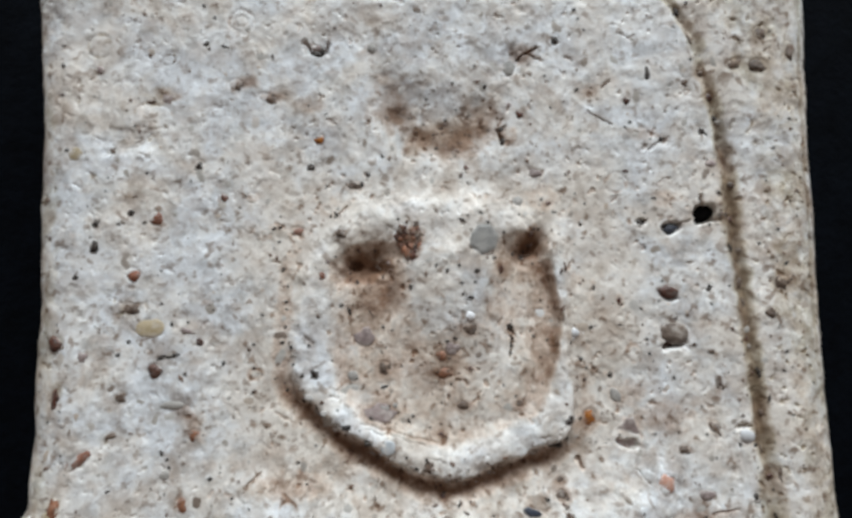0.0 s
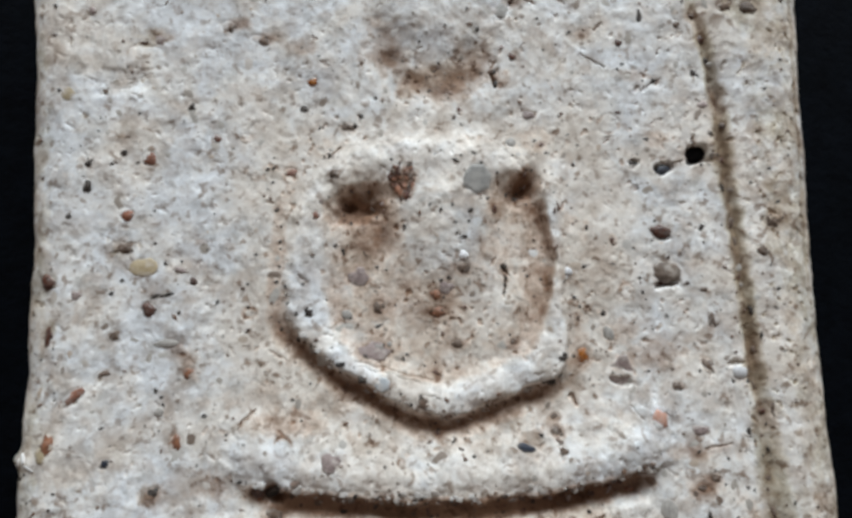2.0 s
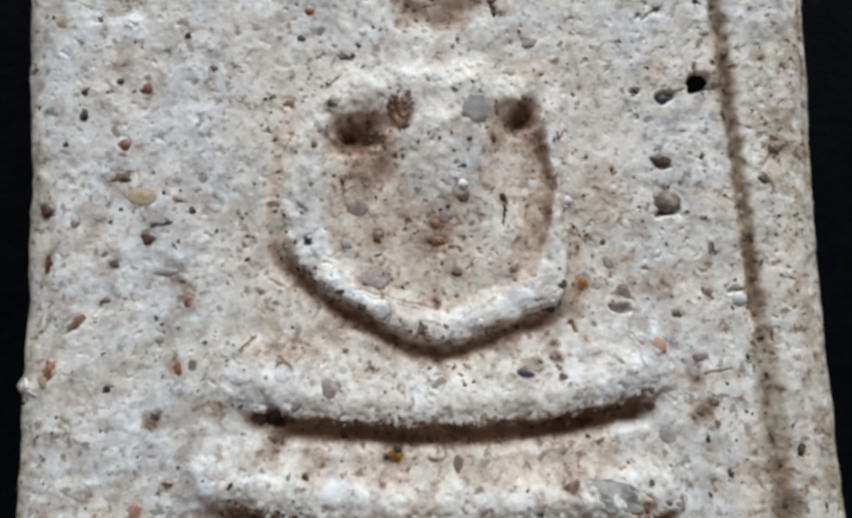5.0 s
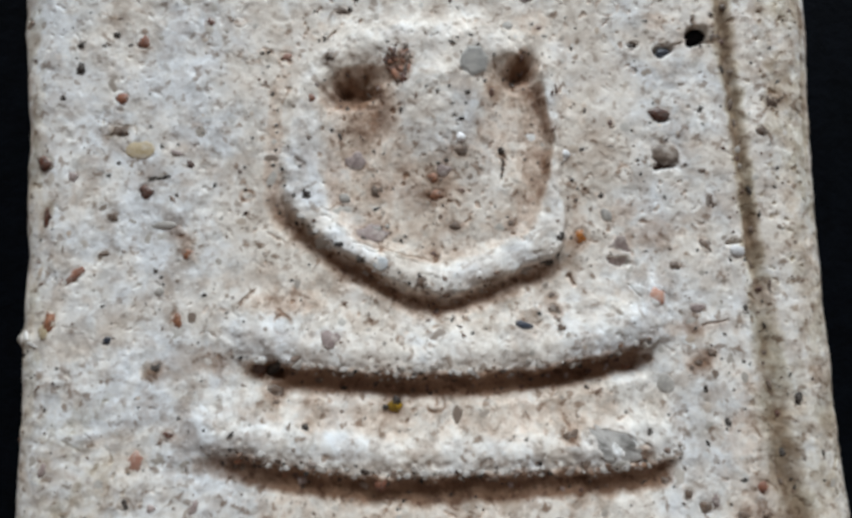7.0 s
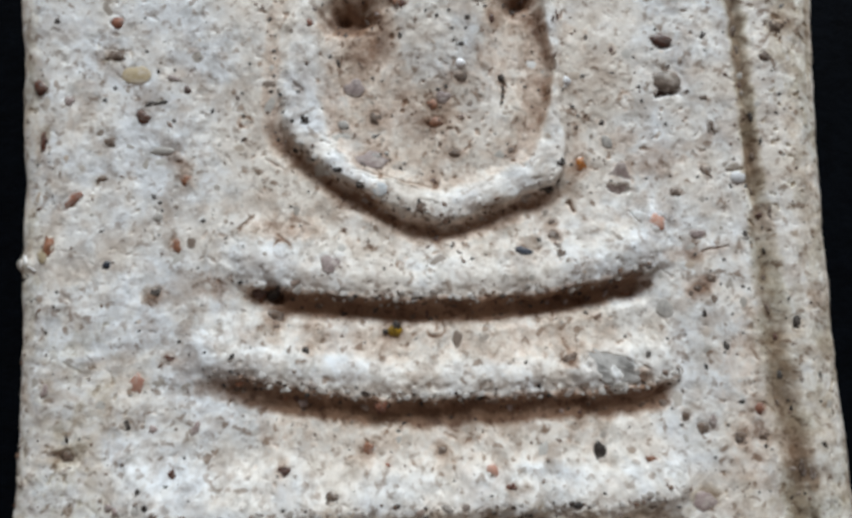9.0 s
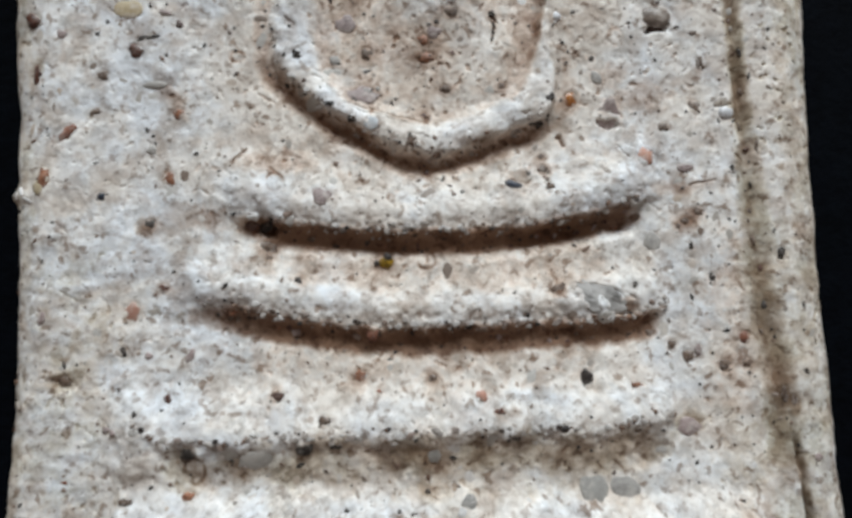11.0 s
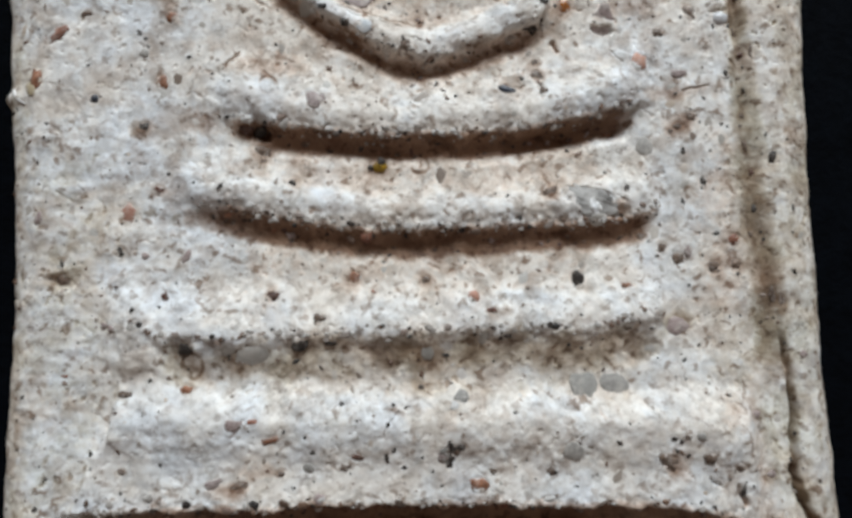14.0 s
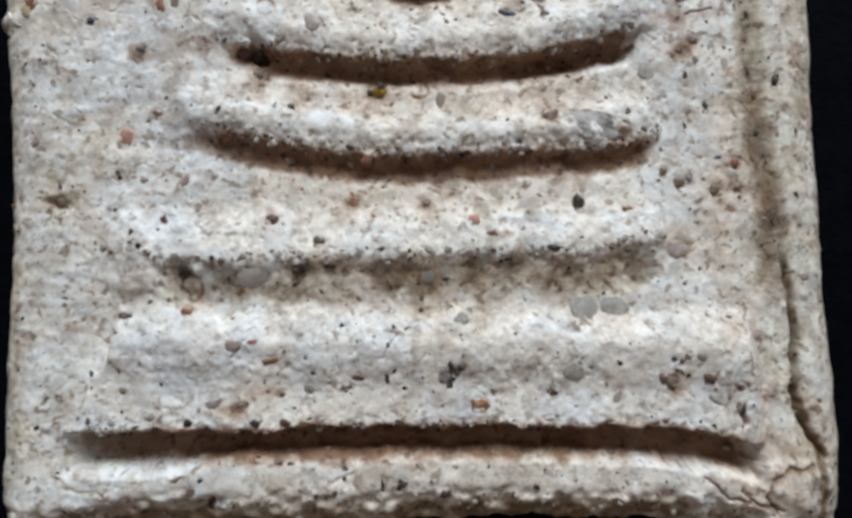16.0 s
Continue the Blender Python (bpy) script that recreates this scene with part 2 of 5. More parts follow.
def groove_x(y):
    """The line that runs down inside the border."""
    base = np.interp(y, [-18.7, -17.5, -15.5, -13.7, -12.2, -10.6, -9.0, -6.6, -3.6, -0.4, 0.9, 1.8, 3.4, 4.3, 5.15, 6.0, 6.9, 8.0, 8.8, 10.5, 12.0],
                     [10.1, 9.75, 9.65, 9.57, 9.65, 9.6, 9.53, 9.57, 9.43, 9.33, 9.2, 9.13, 9.1, 8.98, 8.86, 8.64, 8.36, 8.12, 7.6, 6.3, 4.6])
    return base + 0.05 * lattice(9, 1.1, y, 0 * y) + 0.03 * lattice(10, 0.35, y, 0 * y)


def crack_x(y):
    """The open crack beside the lower end of that line."""
    return np.interp(y, [-18.6, -18.0, -17.3, -16.6, -15.5, -14.6, -13.7, -12.8], [10.3, 10.05, 9.9, 9.9, 10.02, 10.06, 9.95, 9.86])


def line_distance(points, x, y):
    """Distance to an open line."""
    best = np.full(x.shape, 1e9)
    for (ax, ay), (bx, by) in zip(points, points[1:]):
        dx, dy = bx - ax, by - ay
        t = np.clip(((x - ax) * dx + (y - ay) * dy) / (dx * dx + dy * dy), 0, 1)
        best = np.minimum(best, (x - ax - t * dx) ** 2 + (y - ay - t * dy) ** 2)
    return np.sqrt(best)


def loop(points, n=10):
    """A smooth closed line through a few points."""
    p = np.array(points, float)
    a, b, c, d = np.roll(p, 1, 0), p, np.roll(p, -1, 0), np.roll(p, -2, 0)
    out = []
    for t in np.arange(n) / n:
        out.append(0.5 * (2 * b + (c - a) * t + (2 * a - 5 * b + 4 * c - d) * t * t + (3 * b - a - 3 * c + d) * t ** 3))
    return np.stack(out, 1).reshape(-1, 2)


def inside_distance(line, x, y):
    """Distance to a closed line, positive inside."""
    best = np.full(x.shape, 1e9)
    inside = np.zeros(x.shape, bool)
    for (ax, ay), (bx, by) in zip(line, np.roll(line, -1, 0)):
        dx, dy = bx - ax, by - ay
        t = np.clip(((x - ax) * dx + (y - ay) * dy) / (dx * dx + dy * dy + 1e-12), 0, 1)
        best = np.minimum(best, (x - ax - t * dx) ** 2 + (y - ay - t * dy) ** 2)
        cross = (ay > y) != (by > y)
        with np.errstate(divide="ignore", invalid="ignore"):
            inside ^= cross & (x < dx * (y - ay) / (dy if dy else 1e-12) + ax)
    d = np.sqrt(best)
    return np.where(inside, d, -d)


ARMS_OUTER = loop([(0.2, 3.2), (-1.5, 3.05), (-2.8, 2.65), (-3.7, 1.9), (-4.1, 1.0), (-4.25, -0.1), (-4.33, -1.6), (-4.15, -2.75), (-3.25, -3.6), (-2.45, -4.15), (-1.5, -4.72), (-0.75, -5.12), (-0.15, -5.31),
                   (0.35, -5.37), (0.95, -5.28), (1.6, -5.03), (2.4, -4.72), (3.2, -4.5), (3.72, -4.3), (3.95, -3.8), (4.12, -2.9), (4.15, -1.26), (4.2, 0.4), (4.0, 1.55), (3.45, 2.4), (1.85, 3.05)], 6)
ARMS_INNER = loop([(0.4, 1.95), (-1.6, 1.9), (-2.6, 1.75), (-3.05, 1.3), (-3.15, 0.3), (-3.28, -0.6), (-3.3, -1.5), (-3.25, -2.5), (-3.0, -3.1), (-2.35, -3.78), (-1.5, -4.18), (-0.7, -4.47), (0.05, -4.58),
                   (0.85, -4.54), (1.65, -4.33), (2.45, -4.02), (3.1, -3.62), (3.4, -3.0), (3.52, -2.0), (3.72, -1.0), (3.68, -0.3), (3.55, 0.5), (3.3, 1.5), (2.5, 1.9)], 6)
THROAT = [(-1.5, 6.2), (-1.25, 5.7), (-0.65, 5.0), (0.1, 4.78), (0.9, 4.85), (1.5, 5.35)]


def legs_edge(x):
    return -7.56 + np.where(x < 0.9, 0.0162, 0.027) * (x - 0.9) ** 2


def tier_one_edge(x):
    return -10.28 + np.minimum(0.03 * np.maximum(0, -x - 0.2) ** 2, 0.85) + 0.10 * smooth(1.5, 4.0, x) + 0.11 * np.maximum(0, x - 4.9) ** 2


def tier_two_edge(x):
    return -13.12 + np.minimum(0.36 * np.maximum(0, -x - 6.5) ** 2, 0.5) + 0.045 * np.maximum(0, x - 4.2) ** 2


def tier_three_edge(x):
    return -15.60 - 0.047 * x


def tier_three_drop(x):
    return -17.70 - 0.032 * x - 0.045 * np.maximum(x - 5.6, 0) ** 2


def foot_edge(x):
    return -19.15 - 0.05 * x - 0.65 * smooth(7.0, 9.5, x) - 0.5 * smooth(-8.0, -10.5, x) - 0.20 * smooth(2.0, -2.0, x) * smooth(-9.5, -7.0, x)


def pits(x, y):
    """Small crumbled pits that come in patches, more about the figure than at the outer edges."""
    often = 0.68 + 0.32 * smooth(-6.0, -2.5, x) * smooth(-7.5, -5.0, y)
    return smooth(0.48, 0.74, lattice(74, 0.25, x, y) + 0.30 * lattice(79, 0.12, x, y)) * smooth(-0.15, 0.35, lattice(75, 1.4, x, y)) * often


def relief(x, y):
    """Height over the face, and which part of the tablet a place belongs to."""
    wx = x + 0.08 * lattice(11, 0.8, x, y) + 0.04 * lattice(12, 0.35, x, y)
    wy = y + 0.10 * lattice(13, 0.8, x, y) + 0.055 * lattice(14, 0.35, x, y) + 0.028 * lattice(56, 0.17, x, y)
    chipped = 0.09 * lattice(80, 0.75, x, y) + 0.06 * lattice(81, 0.3, x, y)
    yc = np.clip(y, -20.5, 9)
    warp = -0.31 + 0.0376 * yc + 0.00375 * x * x - 0.00077 * x * yc + 0.00492 * yc * yc
    base = np.minimum(warp, 1.3)
    h = base.copy()
    part = np.zeros(x.shape, int)

    # seat of the figure: crossed legs, a shelf that ends in a sheer edge
    s = wy - legs_edge(wx)
    ends = smooth(-5.7, -4.9, wx) * (1 - smooth(6.08, 6.32, wx))
    ends_soft = smooth(-7.0, -4.6, wx) * (1 - smooth(6.1, 7.2, wx))
    rise = 1.9 + 0.10 * np.abs(wx)
    worn = smooth(-5.7, -4.9, wx)
    legs = 0.74 * ends_soft * (1 - smooth(0.22, rise, s)) * (1 - 0.50 * (1 - smooth(-0.20, 0.80, s))) * (smooth(-0.19, 0.03, s) * worn + smooth(-1.0, 0.5, s) * (1 - worn))
    legs -= (0.40 + 0.40 * smooth(1.5, 5.0, wx)) * ends * (0.75 + 0.5 * lattice(57, 1.0, x, y)).clip(0.4, 1.2) * smooth(-1.0, -0.40, s) * (1 - smooth(-0.25, 0.0, s))
    h += legs
    part[(s > -0.12) & (s < rise * 0.9) & (wx > -6.6) & (wx < 6.75)] = 1

    # first tier of the throne
    s = wy + chipped - tier_one_edge(wx)
    ends = smooth(-7.1, -6.1, wx) * (1 - smooth(6.3, 7.1, wx))
    worn = 1 - smooth(-5.0, -4.1, wx)
    spall = smooth(0.25, 0.55, 1 - ((wx - 5.0) / 1.25) ** 2 - ((wy + 9.62 + 0.30 * (wx - 5.0)) / 0.50) ** 2 + 0.35 * lattice(65, 0.5, x, y))
    tier = 0.70 * smooth(-7.2, -5.9, wx) * (1 - smooth(6.3, 7.0, wx)) * (1 - smooth(0.35, 1.75, s)) * (1 - 0.50 * (1 - smooth(-0.25, 0.80, s))) * (smooth(-0.26, 0.05, s) * (1 - worn) + smooth(-0.60, 0.30, s) * worn)
    tier -= spall * (0.12 + 0.22 * lattice(66, 0.42, x, y) + 0.10 * lattice(67, 0.2, x, y))
    tier -= 0.22 * ends * (0.8 + 0.5 * lattice(58, 0.9, x, y)).clip(0.3, 1.2) * (0.35 + 0.65 * smooth(-6.8, -4.6, wx)) * smooth(-1.3, -0.45, s) * (1 - smooth(-0.35, -0.05, s))
    h += tier
    part[(s > -0.15) & (s < 1.35) & (wx > -7.0) & (wx < 7.05)] = 2

    # second tier, with a face that slopes away
    s = wy + 1.3 * chipped - tier_two_edge(wx)
    lean = -7.75 + 0.55 * (tier_two_edge(wx) - wy).clip(0, 2.2)
    ends = smooth(-9.2, -7.7, wx) * (1 - smooth(6.3, 7.1, wx))
    fall = smooth(lean - 0.35, lean + 0.85, wx)
    face = (0.50 * smooth(-0.42, 0.08, s) + 0.50 * smooth(-1.45, -0.1, s)) * fall + smooth(-2.4, -0.1, s) * (1 - fall)
    tier = 0.76 * ends * (1 - smooth(0.15, 1.75, s)) * face
    h += tier
    part[(s > -0.95) & (s < 1.25) & (wx > -7.9) & (wx < 7.1)] = 3

    # third tier: a broad face that drops sheer into a trench
    s, d = wy + chipped - tier_three_edge(wx), wy + 0.6 * chipped - tier_three_drop(wx)
    lean = -8.30 - 0.46 * (tier_three_edge(wx) - wy).clip(0, 2.4)
    ends = smooth(lean - 0.28, lean + 0.14, wx) * (1 - smooth(8.5, 9.1, wx))
    tier = 0.86 * ends * (1 - smooth(0.05, 1.25, s)) * (1 - 0.50 * smooth(0.10, -1.3, s)) * smooth(-0.20, 0.08, d)
    wide = 0.62 + 0.26 * smooth(-5.2, -7.2, wx) + 0.18 * smooth(3.0, 6.0, wx)
    tier -= 1.05 * smooth(-9.8, -9.0, wx) * (1 - smooth(8.45, 8.85, wx)) * smooth(-wide - 0.34, -wide + 0.02, d) * (1 - smooth(-0.20, 0.0, d))
    h += tier
    part[(d > -0.10) & (s < 0.95) & (wx > lean) & (wx < 8.9)] = 4

    # head and hollow throat
    r = np.sqrt(((wx - 0.1) / 1.95) ** 2 + ((wy - 8.5) / 2.75) ** 2) + 0.07 * lattice(46, 1.3, x, y) + 0.05 * lattice(47, 0.5, x, y)
    h += 0.32 * (1 - smooth(0.66, 1.14, r))
    part[(r < 1.0)] = 1
    throat = line_distance(THROAT, wx, wy)
    h -= (0.20 + 0.08 * lattice(60, 0.55, x, y)) * np.exp(-(throat / 0.60) ** 2) * (0.45 + 0.55 * smooth(6.4, 5.2, wy))

    # shoulders and arms: a looped ridge round a hollow
    o = inside_distance(ARMS_OUTER, wx, wy)
    i = -inside_distance(ARMS_INNER, wx, wy)
    low = 1 - smooth(-3.6, -1.5, wy)
    high = smooth(0.6, 2.0, wy)
    right = smooth(1.0, 3.0, wx) * (1 - low)
    width = 0.36 - 0.10 * low + 0.55 * high + 0.35 * right
    arm = smooth(-0.5 * width + 0.09 * low, width - 0.06 * low, o)
    fall = 0.55 - 0.38 * right + 0.50 * high + 0.15 * low
    hollow = smooth(0.25 * fall, -fall, i)
    crest = (0.58 + 0.05 * lattice(15, 0.9, x, y)) * (1 - 0.22 * smooth(-3.2, -1.2, wy) * (1 - 0.5 * high)) * (0.78 + 0.22 * smooth(-0.05, 0.45, o))
    h = h - legs * smooth(-0.4, 0.2, o)
    h -= 0.34 * low * smooth(-0.70, -0.20, o) * (1 - smooth(-0.12, 0.05, o)) * (1 - smooth(3.0, 4.0, wx))
    side = smooth(0.5, 2.6, np.abs(wx - 0.3))
    chest = 0.72 * np.exp(-(np.abs(wx - 0.40) / (1.45 + 0.14 * wy.clip(-3, 2))) ** 3) * smooth(-3.3, 1.2, wy)
    floor_h = 0.04 + chest - 0.24 * side * smooth(-3.6, -0.3, wy)
    h += arm * (crest * (1 - hollow) + floor_h * hollow)
    part[o > 0.0] = 1
    # the right elbow ends in a knob
    h += 0.14 * np.exp(-(((wx - 3.40) / 0.55) ** 2 + ((wy + 4.05) / 0.36) ** 2) ** 1.5)
    # arm pits
    pit = 1 + 0.75 * lattice(59, 0.45, x, y)
    h -= 0.80 * pit * np.exp(-((wx + 2.25 - 0.5 * (wy - 0.85)) / 0.62) ** 2 - ((wy - 0.88) / 0.40) ** 2) + 0.22 * np.exp(-((wx + 3.0) / 0.3) ** 2 - ((wy - 1.6) / 0.22) ** 2)
    h -= 0.95 * np.exp(-((wx - 2.85 - 0.5 * (wy - 1.4)) / 0.30) ** 2 - ((wy - 1.5) / 0.48) ** 2)

    h = base + 0.55 * (h - base)
    raised = h - base
    near = np.exp(-((wy - legs_edge(wx) - 0.05) / 0.30) ** 2) + np.exp(-((wy - tier_one_edge(wx) - 0.05) / 0.32) ** 2) + 0.6 * np.exp(-((wy - tier_two_edge(wx) + 0.15) / 0.4) ** 2) + np.exp(-((wy - tier_three_drop(wx) - 0.1) / 0.3) ** 2)
    crumbly = smooth(0.08, 0.24, h - base) * (0.14 + 0.85 * near.clip(0, 1) + 0.35 * smooth(-0.1, 0.1, o) * (1 - smooth(0.5, 1.0, o)))
    h += crumbly * (0.034 * lattice(41, 0.38, x, y) + 0.024 * lattice(42, 0.21, x, y) + 0.010 * lattice(43, 0.12, x, y))

    # border: a groove, and the strip outside it
    g = x - groove_x(y)
    below = smooth(-3.0, -9.0, y)
    ragged = (0.8 + 0.5 * lattice(16, 0.9, x * 0.3, y)).clip(0.2, 1.3)
    h += 0.12 * smooth(-0.2, 0.9, g) - (0.17 - 0.06 * below) * ragged * np.exp(-(g / (0.15 + 0.15 * below)) ** 2)
    crack = smooth(-12.0, -15.5, y) * (1 - 0.6 * smooth(-17.0, -18.5, y)) * (0.55 + 0.6 * lattice(50, 0.8, 0 * x, y)).clip(0, 1)
    h -= 0.42 * crack * np.exp(-((x - crack_x(y) - 0.07 * lattice(55, 0.6, x, y)) / 0.075) ** 2)
    part[g > 0.02] = 5

    # a faint second line near the outer edge
    h -= 0.05 * smooth(-4.0, 0.0, y) * (0.7 + 0.5 * lattice(73, 1.3, x, y)) * np.exp(-((x - edge_right(y) + 0.62) / 0.10) ** 2)

    # foot: the lip under the trench rounds off into the lower end
    f = foot_edge(x) + 0.12 * lattice(17, 1.2, x, y) + 0.06 * lattice(18, 0.35, x, y) - y
    h += 0.05 * smooth(-1.0, -0.4, f) - 1.5 * smooth(-0.1, 2.4, f) - 3.4 * smooth(1.1, 1.9, f) + smooth(0.0, 0.4, f) * (0.11 * lattice(44, 0.6, x, y) + 0.08 * lattice(45, 0.3, x, y))

    for px, py, r, up in ((9.1, -19.35, 0.42, 0.16), (9.8, -19.2, 0.35, 0.20), (10.35, -19.5, 0.40, 0.22), (9.6, -19.85, 0.38, 0.18), (10.1, -20.1, 0.35, 0.14)):
        h += up * np.exp(-(((wx - px) ** 2 + (wy - py) ** 2) / r ** 2) ** 1.5)

    # air holes and sockets
    for px, py, rx, ry, depth in HOLES:
        q = ((wx - px) / rx) ** 2 + ((wy - py) / ry) ** 2
        h -= depth * np.exp(-(q * (1 + 0.5 * lattice(28, 0.25, x, y))) ** 2)

    # lumps, crumbs and grain
    h += 0.05 * lattice(20, 2.6, x, y) + 0.022 * lattice(21, 1.0, x, y) + 0.011 * lattice(22, 0.45, x, y)
    h += 0.005 * lattice(23, 0.22, x, y) + 0.0015 * lattice(24, 0.12, x, y)
    streak = np.maximum(smooth(-4.5, -7.5, x) * smooth(-5, -9, y), smooth(9.5, 6.5, y) * smooth(6.8, 7.6, x) * 0.5)
    h += 0.016 * streak * lattice(68, 0.26, 0.35 * x + 0.12 * y, y)
    h += 0.016 * smooth(0.1, 0.6, lattice(25, 0.42, x, y)) * smooth(-0.2, 0.3, lattice(48, 1.6, x, y)) + 0.008 * smooth(0.35, 0.6, lattice(49, 0.26, x, y)) - 0.018 * smooth(0.62, 0.85, lattice(26, 0.30, x, y)) - 0.02 * smooth(0.55, 0.8, lattice(27, 0.7, x, y))

    h -= 0.035 * pits(x, y)

    # rounded outer edges
    for d, r in ((x - edge_left(y), 1.4), (edge_right(y) - x, 1.9)):
        k = (1 - d / r).clip(0, 1)
        h -= (0.66 if r < 1.5 else 0.75) * r * (1 - np.sqrt(1 - 0.93 * k * k))
    return h, part, raised


HOLES = [(-3.57, 7.48, 0.16, 0.12, 0.10), (6.31, 2.14, 0.13, 0.11, 0.6), (7.25, 1.99, 0.24, 0.15, 0.7), (8.31, 2.41, 0.29, 0.23, 2.0), (8.10, 2.22, 0.15, 0.13, 1.2),
         (7.16, -1.22, 0.50, 0.46, 0.06), (7.12, -1.56, 0.36, 0.13, 0.40), (7.05, -0.12, 0.24, 0.10, 0.30), (5.57, -4.44, 0.30, 0.12, 0.30), (8.98, -3.98, 0.24, 0.08, 0.25), (-9.02, 4.69, 0.9, 0.4, 0.05),
         (2.40, 7.29, 0.35, 0.5, 0.12), (-4.54, -7.20, 0.30, 0.28, 0.35), (-9.92, -11.41, 0.38, 0.24, 0.12), (6.05, -13.78, 0.5, 0.5, 0.12)]

ys = np.concatenate([np.linspace(BOTTOM, 10.2, 1120), np.linspace(10.3, TOP, 50)])
NY = len(ys) - 1
us = np.linspace(0, 1, NX + 1)
GX = edge_left(ys)[:, None] + (edge_right(ys) - edge_left(ys))[:, None] * us[None, :]
GY = np.repeat(ys[:, None], NX + 1, 1)
GY = GY + (foot_edge(GX) + 19.15) * smooth(-17.0, -19.3, GY)
GH, GP, GF = relief(GX, GY)
GZ = GH + FACE


def face_z(x, y):
    """Height of the finished face at a place."""
    slip = (float(foot_edge(np.float64(x))) + 19.15) * float(smooth(-17.0, -19.3, y))
    j = int(np.clip(np.searchsorted(ys, y - slip), 1, NY))
    k = int(np.clip(np.searchsorted(GX[j], x), 1, NX))
    return float(GZ[j, k])


# soft dirty spots on the bare face, some painted shade: place, size, strength
SPOTS = [(7.44, -6.43, 1.00, 0.28, 0.62), (7.66, -7.41, 0.55, 0.35, 0.72), (-6.10, -7.00, 0.60, 0.40, 0.62), (-7.16, -3.42, 0.50, 0.35, 0.60), (-9.61, -10.23, 0.25, 0.50, 0.55), (6.64, -3.72, 0.90, 0.50, 0.60), (7.18, -13.07, 0.50, 0.30, 0.60), (6.66, -16.85, 0.50, 0.60, 0.75), (-5.35, -17.10, 0.70, 0.35, 0.70), (-7.10, -17.27, 0.30, 0.35, 0.60), (0.06, -14.63, 0.50, 0.40, 0.65), (3.59, -16.35, 0.30, 0.35, 0.50), (-3.82, 5.80, 0.50, 0.35, 0.65), (6.59, 4.94, 0.60, 0.30, 0.70), (7.09, 2.81, 0.50, 0.35, 0.55), (2.75, 7.46, 0.60, 0.35, 0.60), (2.19, 4.90, 0.50, 0.40, 0.60),
         (-5.6, 6.5, 0.4, 0.25, 0.7), (-4.8, 6.05, 0.4, 0.22, 0.7), (-8.2, 6.0, 0.6, 0.35, 0.6), (4.9, 6.3, 0.5, 0.4, 0.6), (5.6, -3.0, 0.6, 0.4, 0.55),
         (-0.8, 1.66, 0.48, 0.62, 1.25), (8.2, -15.6, 0.8, 0.5, 0.6), (-4.5, -16.6, 0.9, 0.35, 0.6), (0.6, -15.5, 0.5, 0.6, 0.5), (6.0, -13.6, 0.6, 0.5, 0.6), (3.7, -9.3, 0.35, 0.22, 0.8), (5.6, -9.75, 0.35, 0.25, 0.8), (-7.86, -7.15, 0.34, 0.26, 0.75),
         # the first one here paints the shade below the left arm pit
         (-1.7, 0.05, 1.0, 0.85, 0.95), (0.5, -0.9, 0.9, 1.0, 0.52), (-1.5, -3.3, 1.0, 0.45, 0.62), (0.4, -1.9, 0.6, 0.5, 0.6), (-4.3, -5.4, 1.2, 0.5, 0.55), (-5.6, -9.7, 1.0, 0.35, 0.75)]


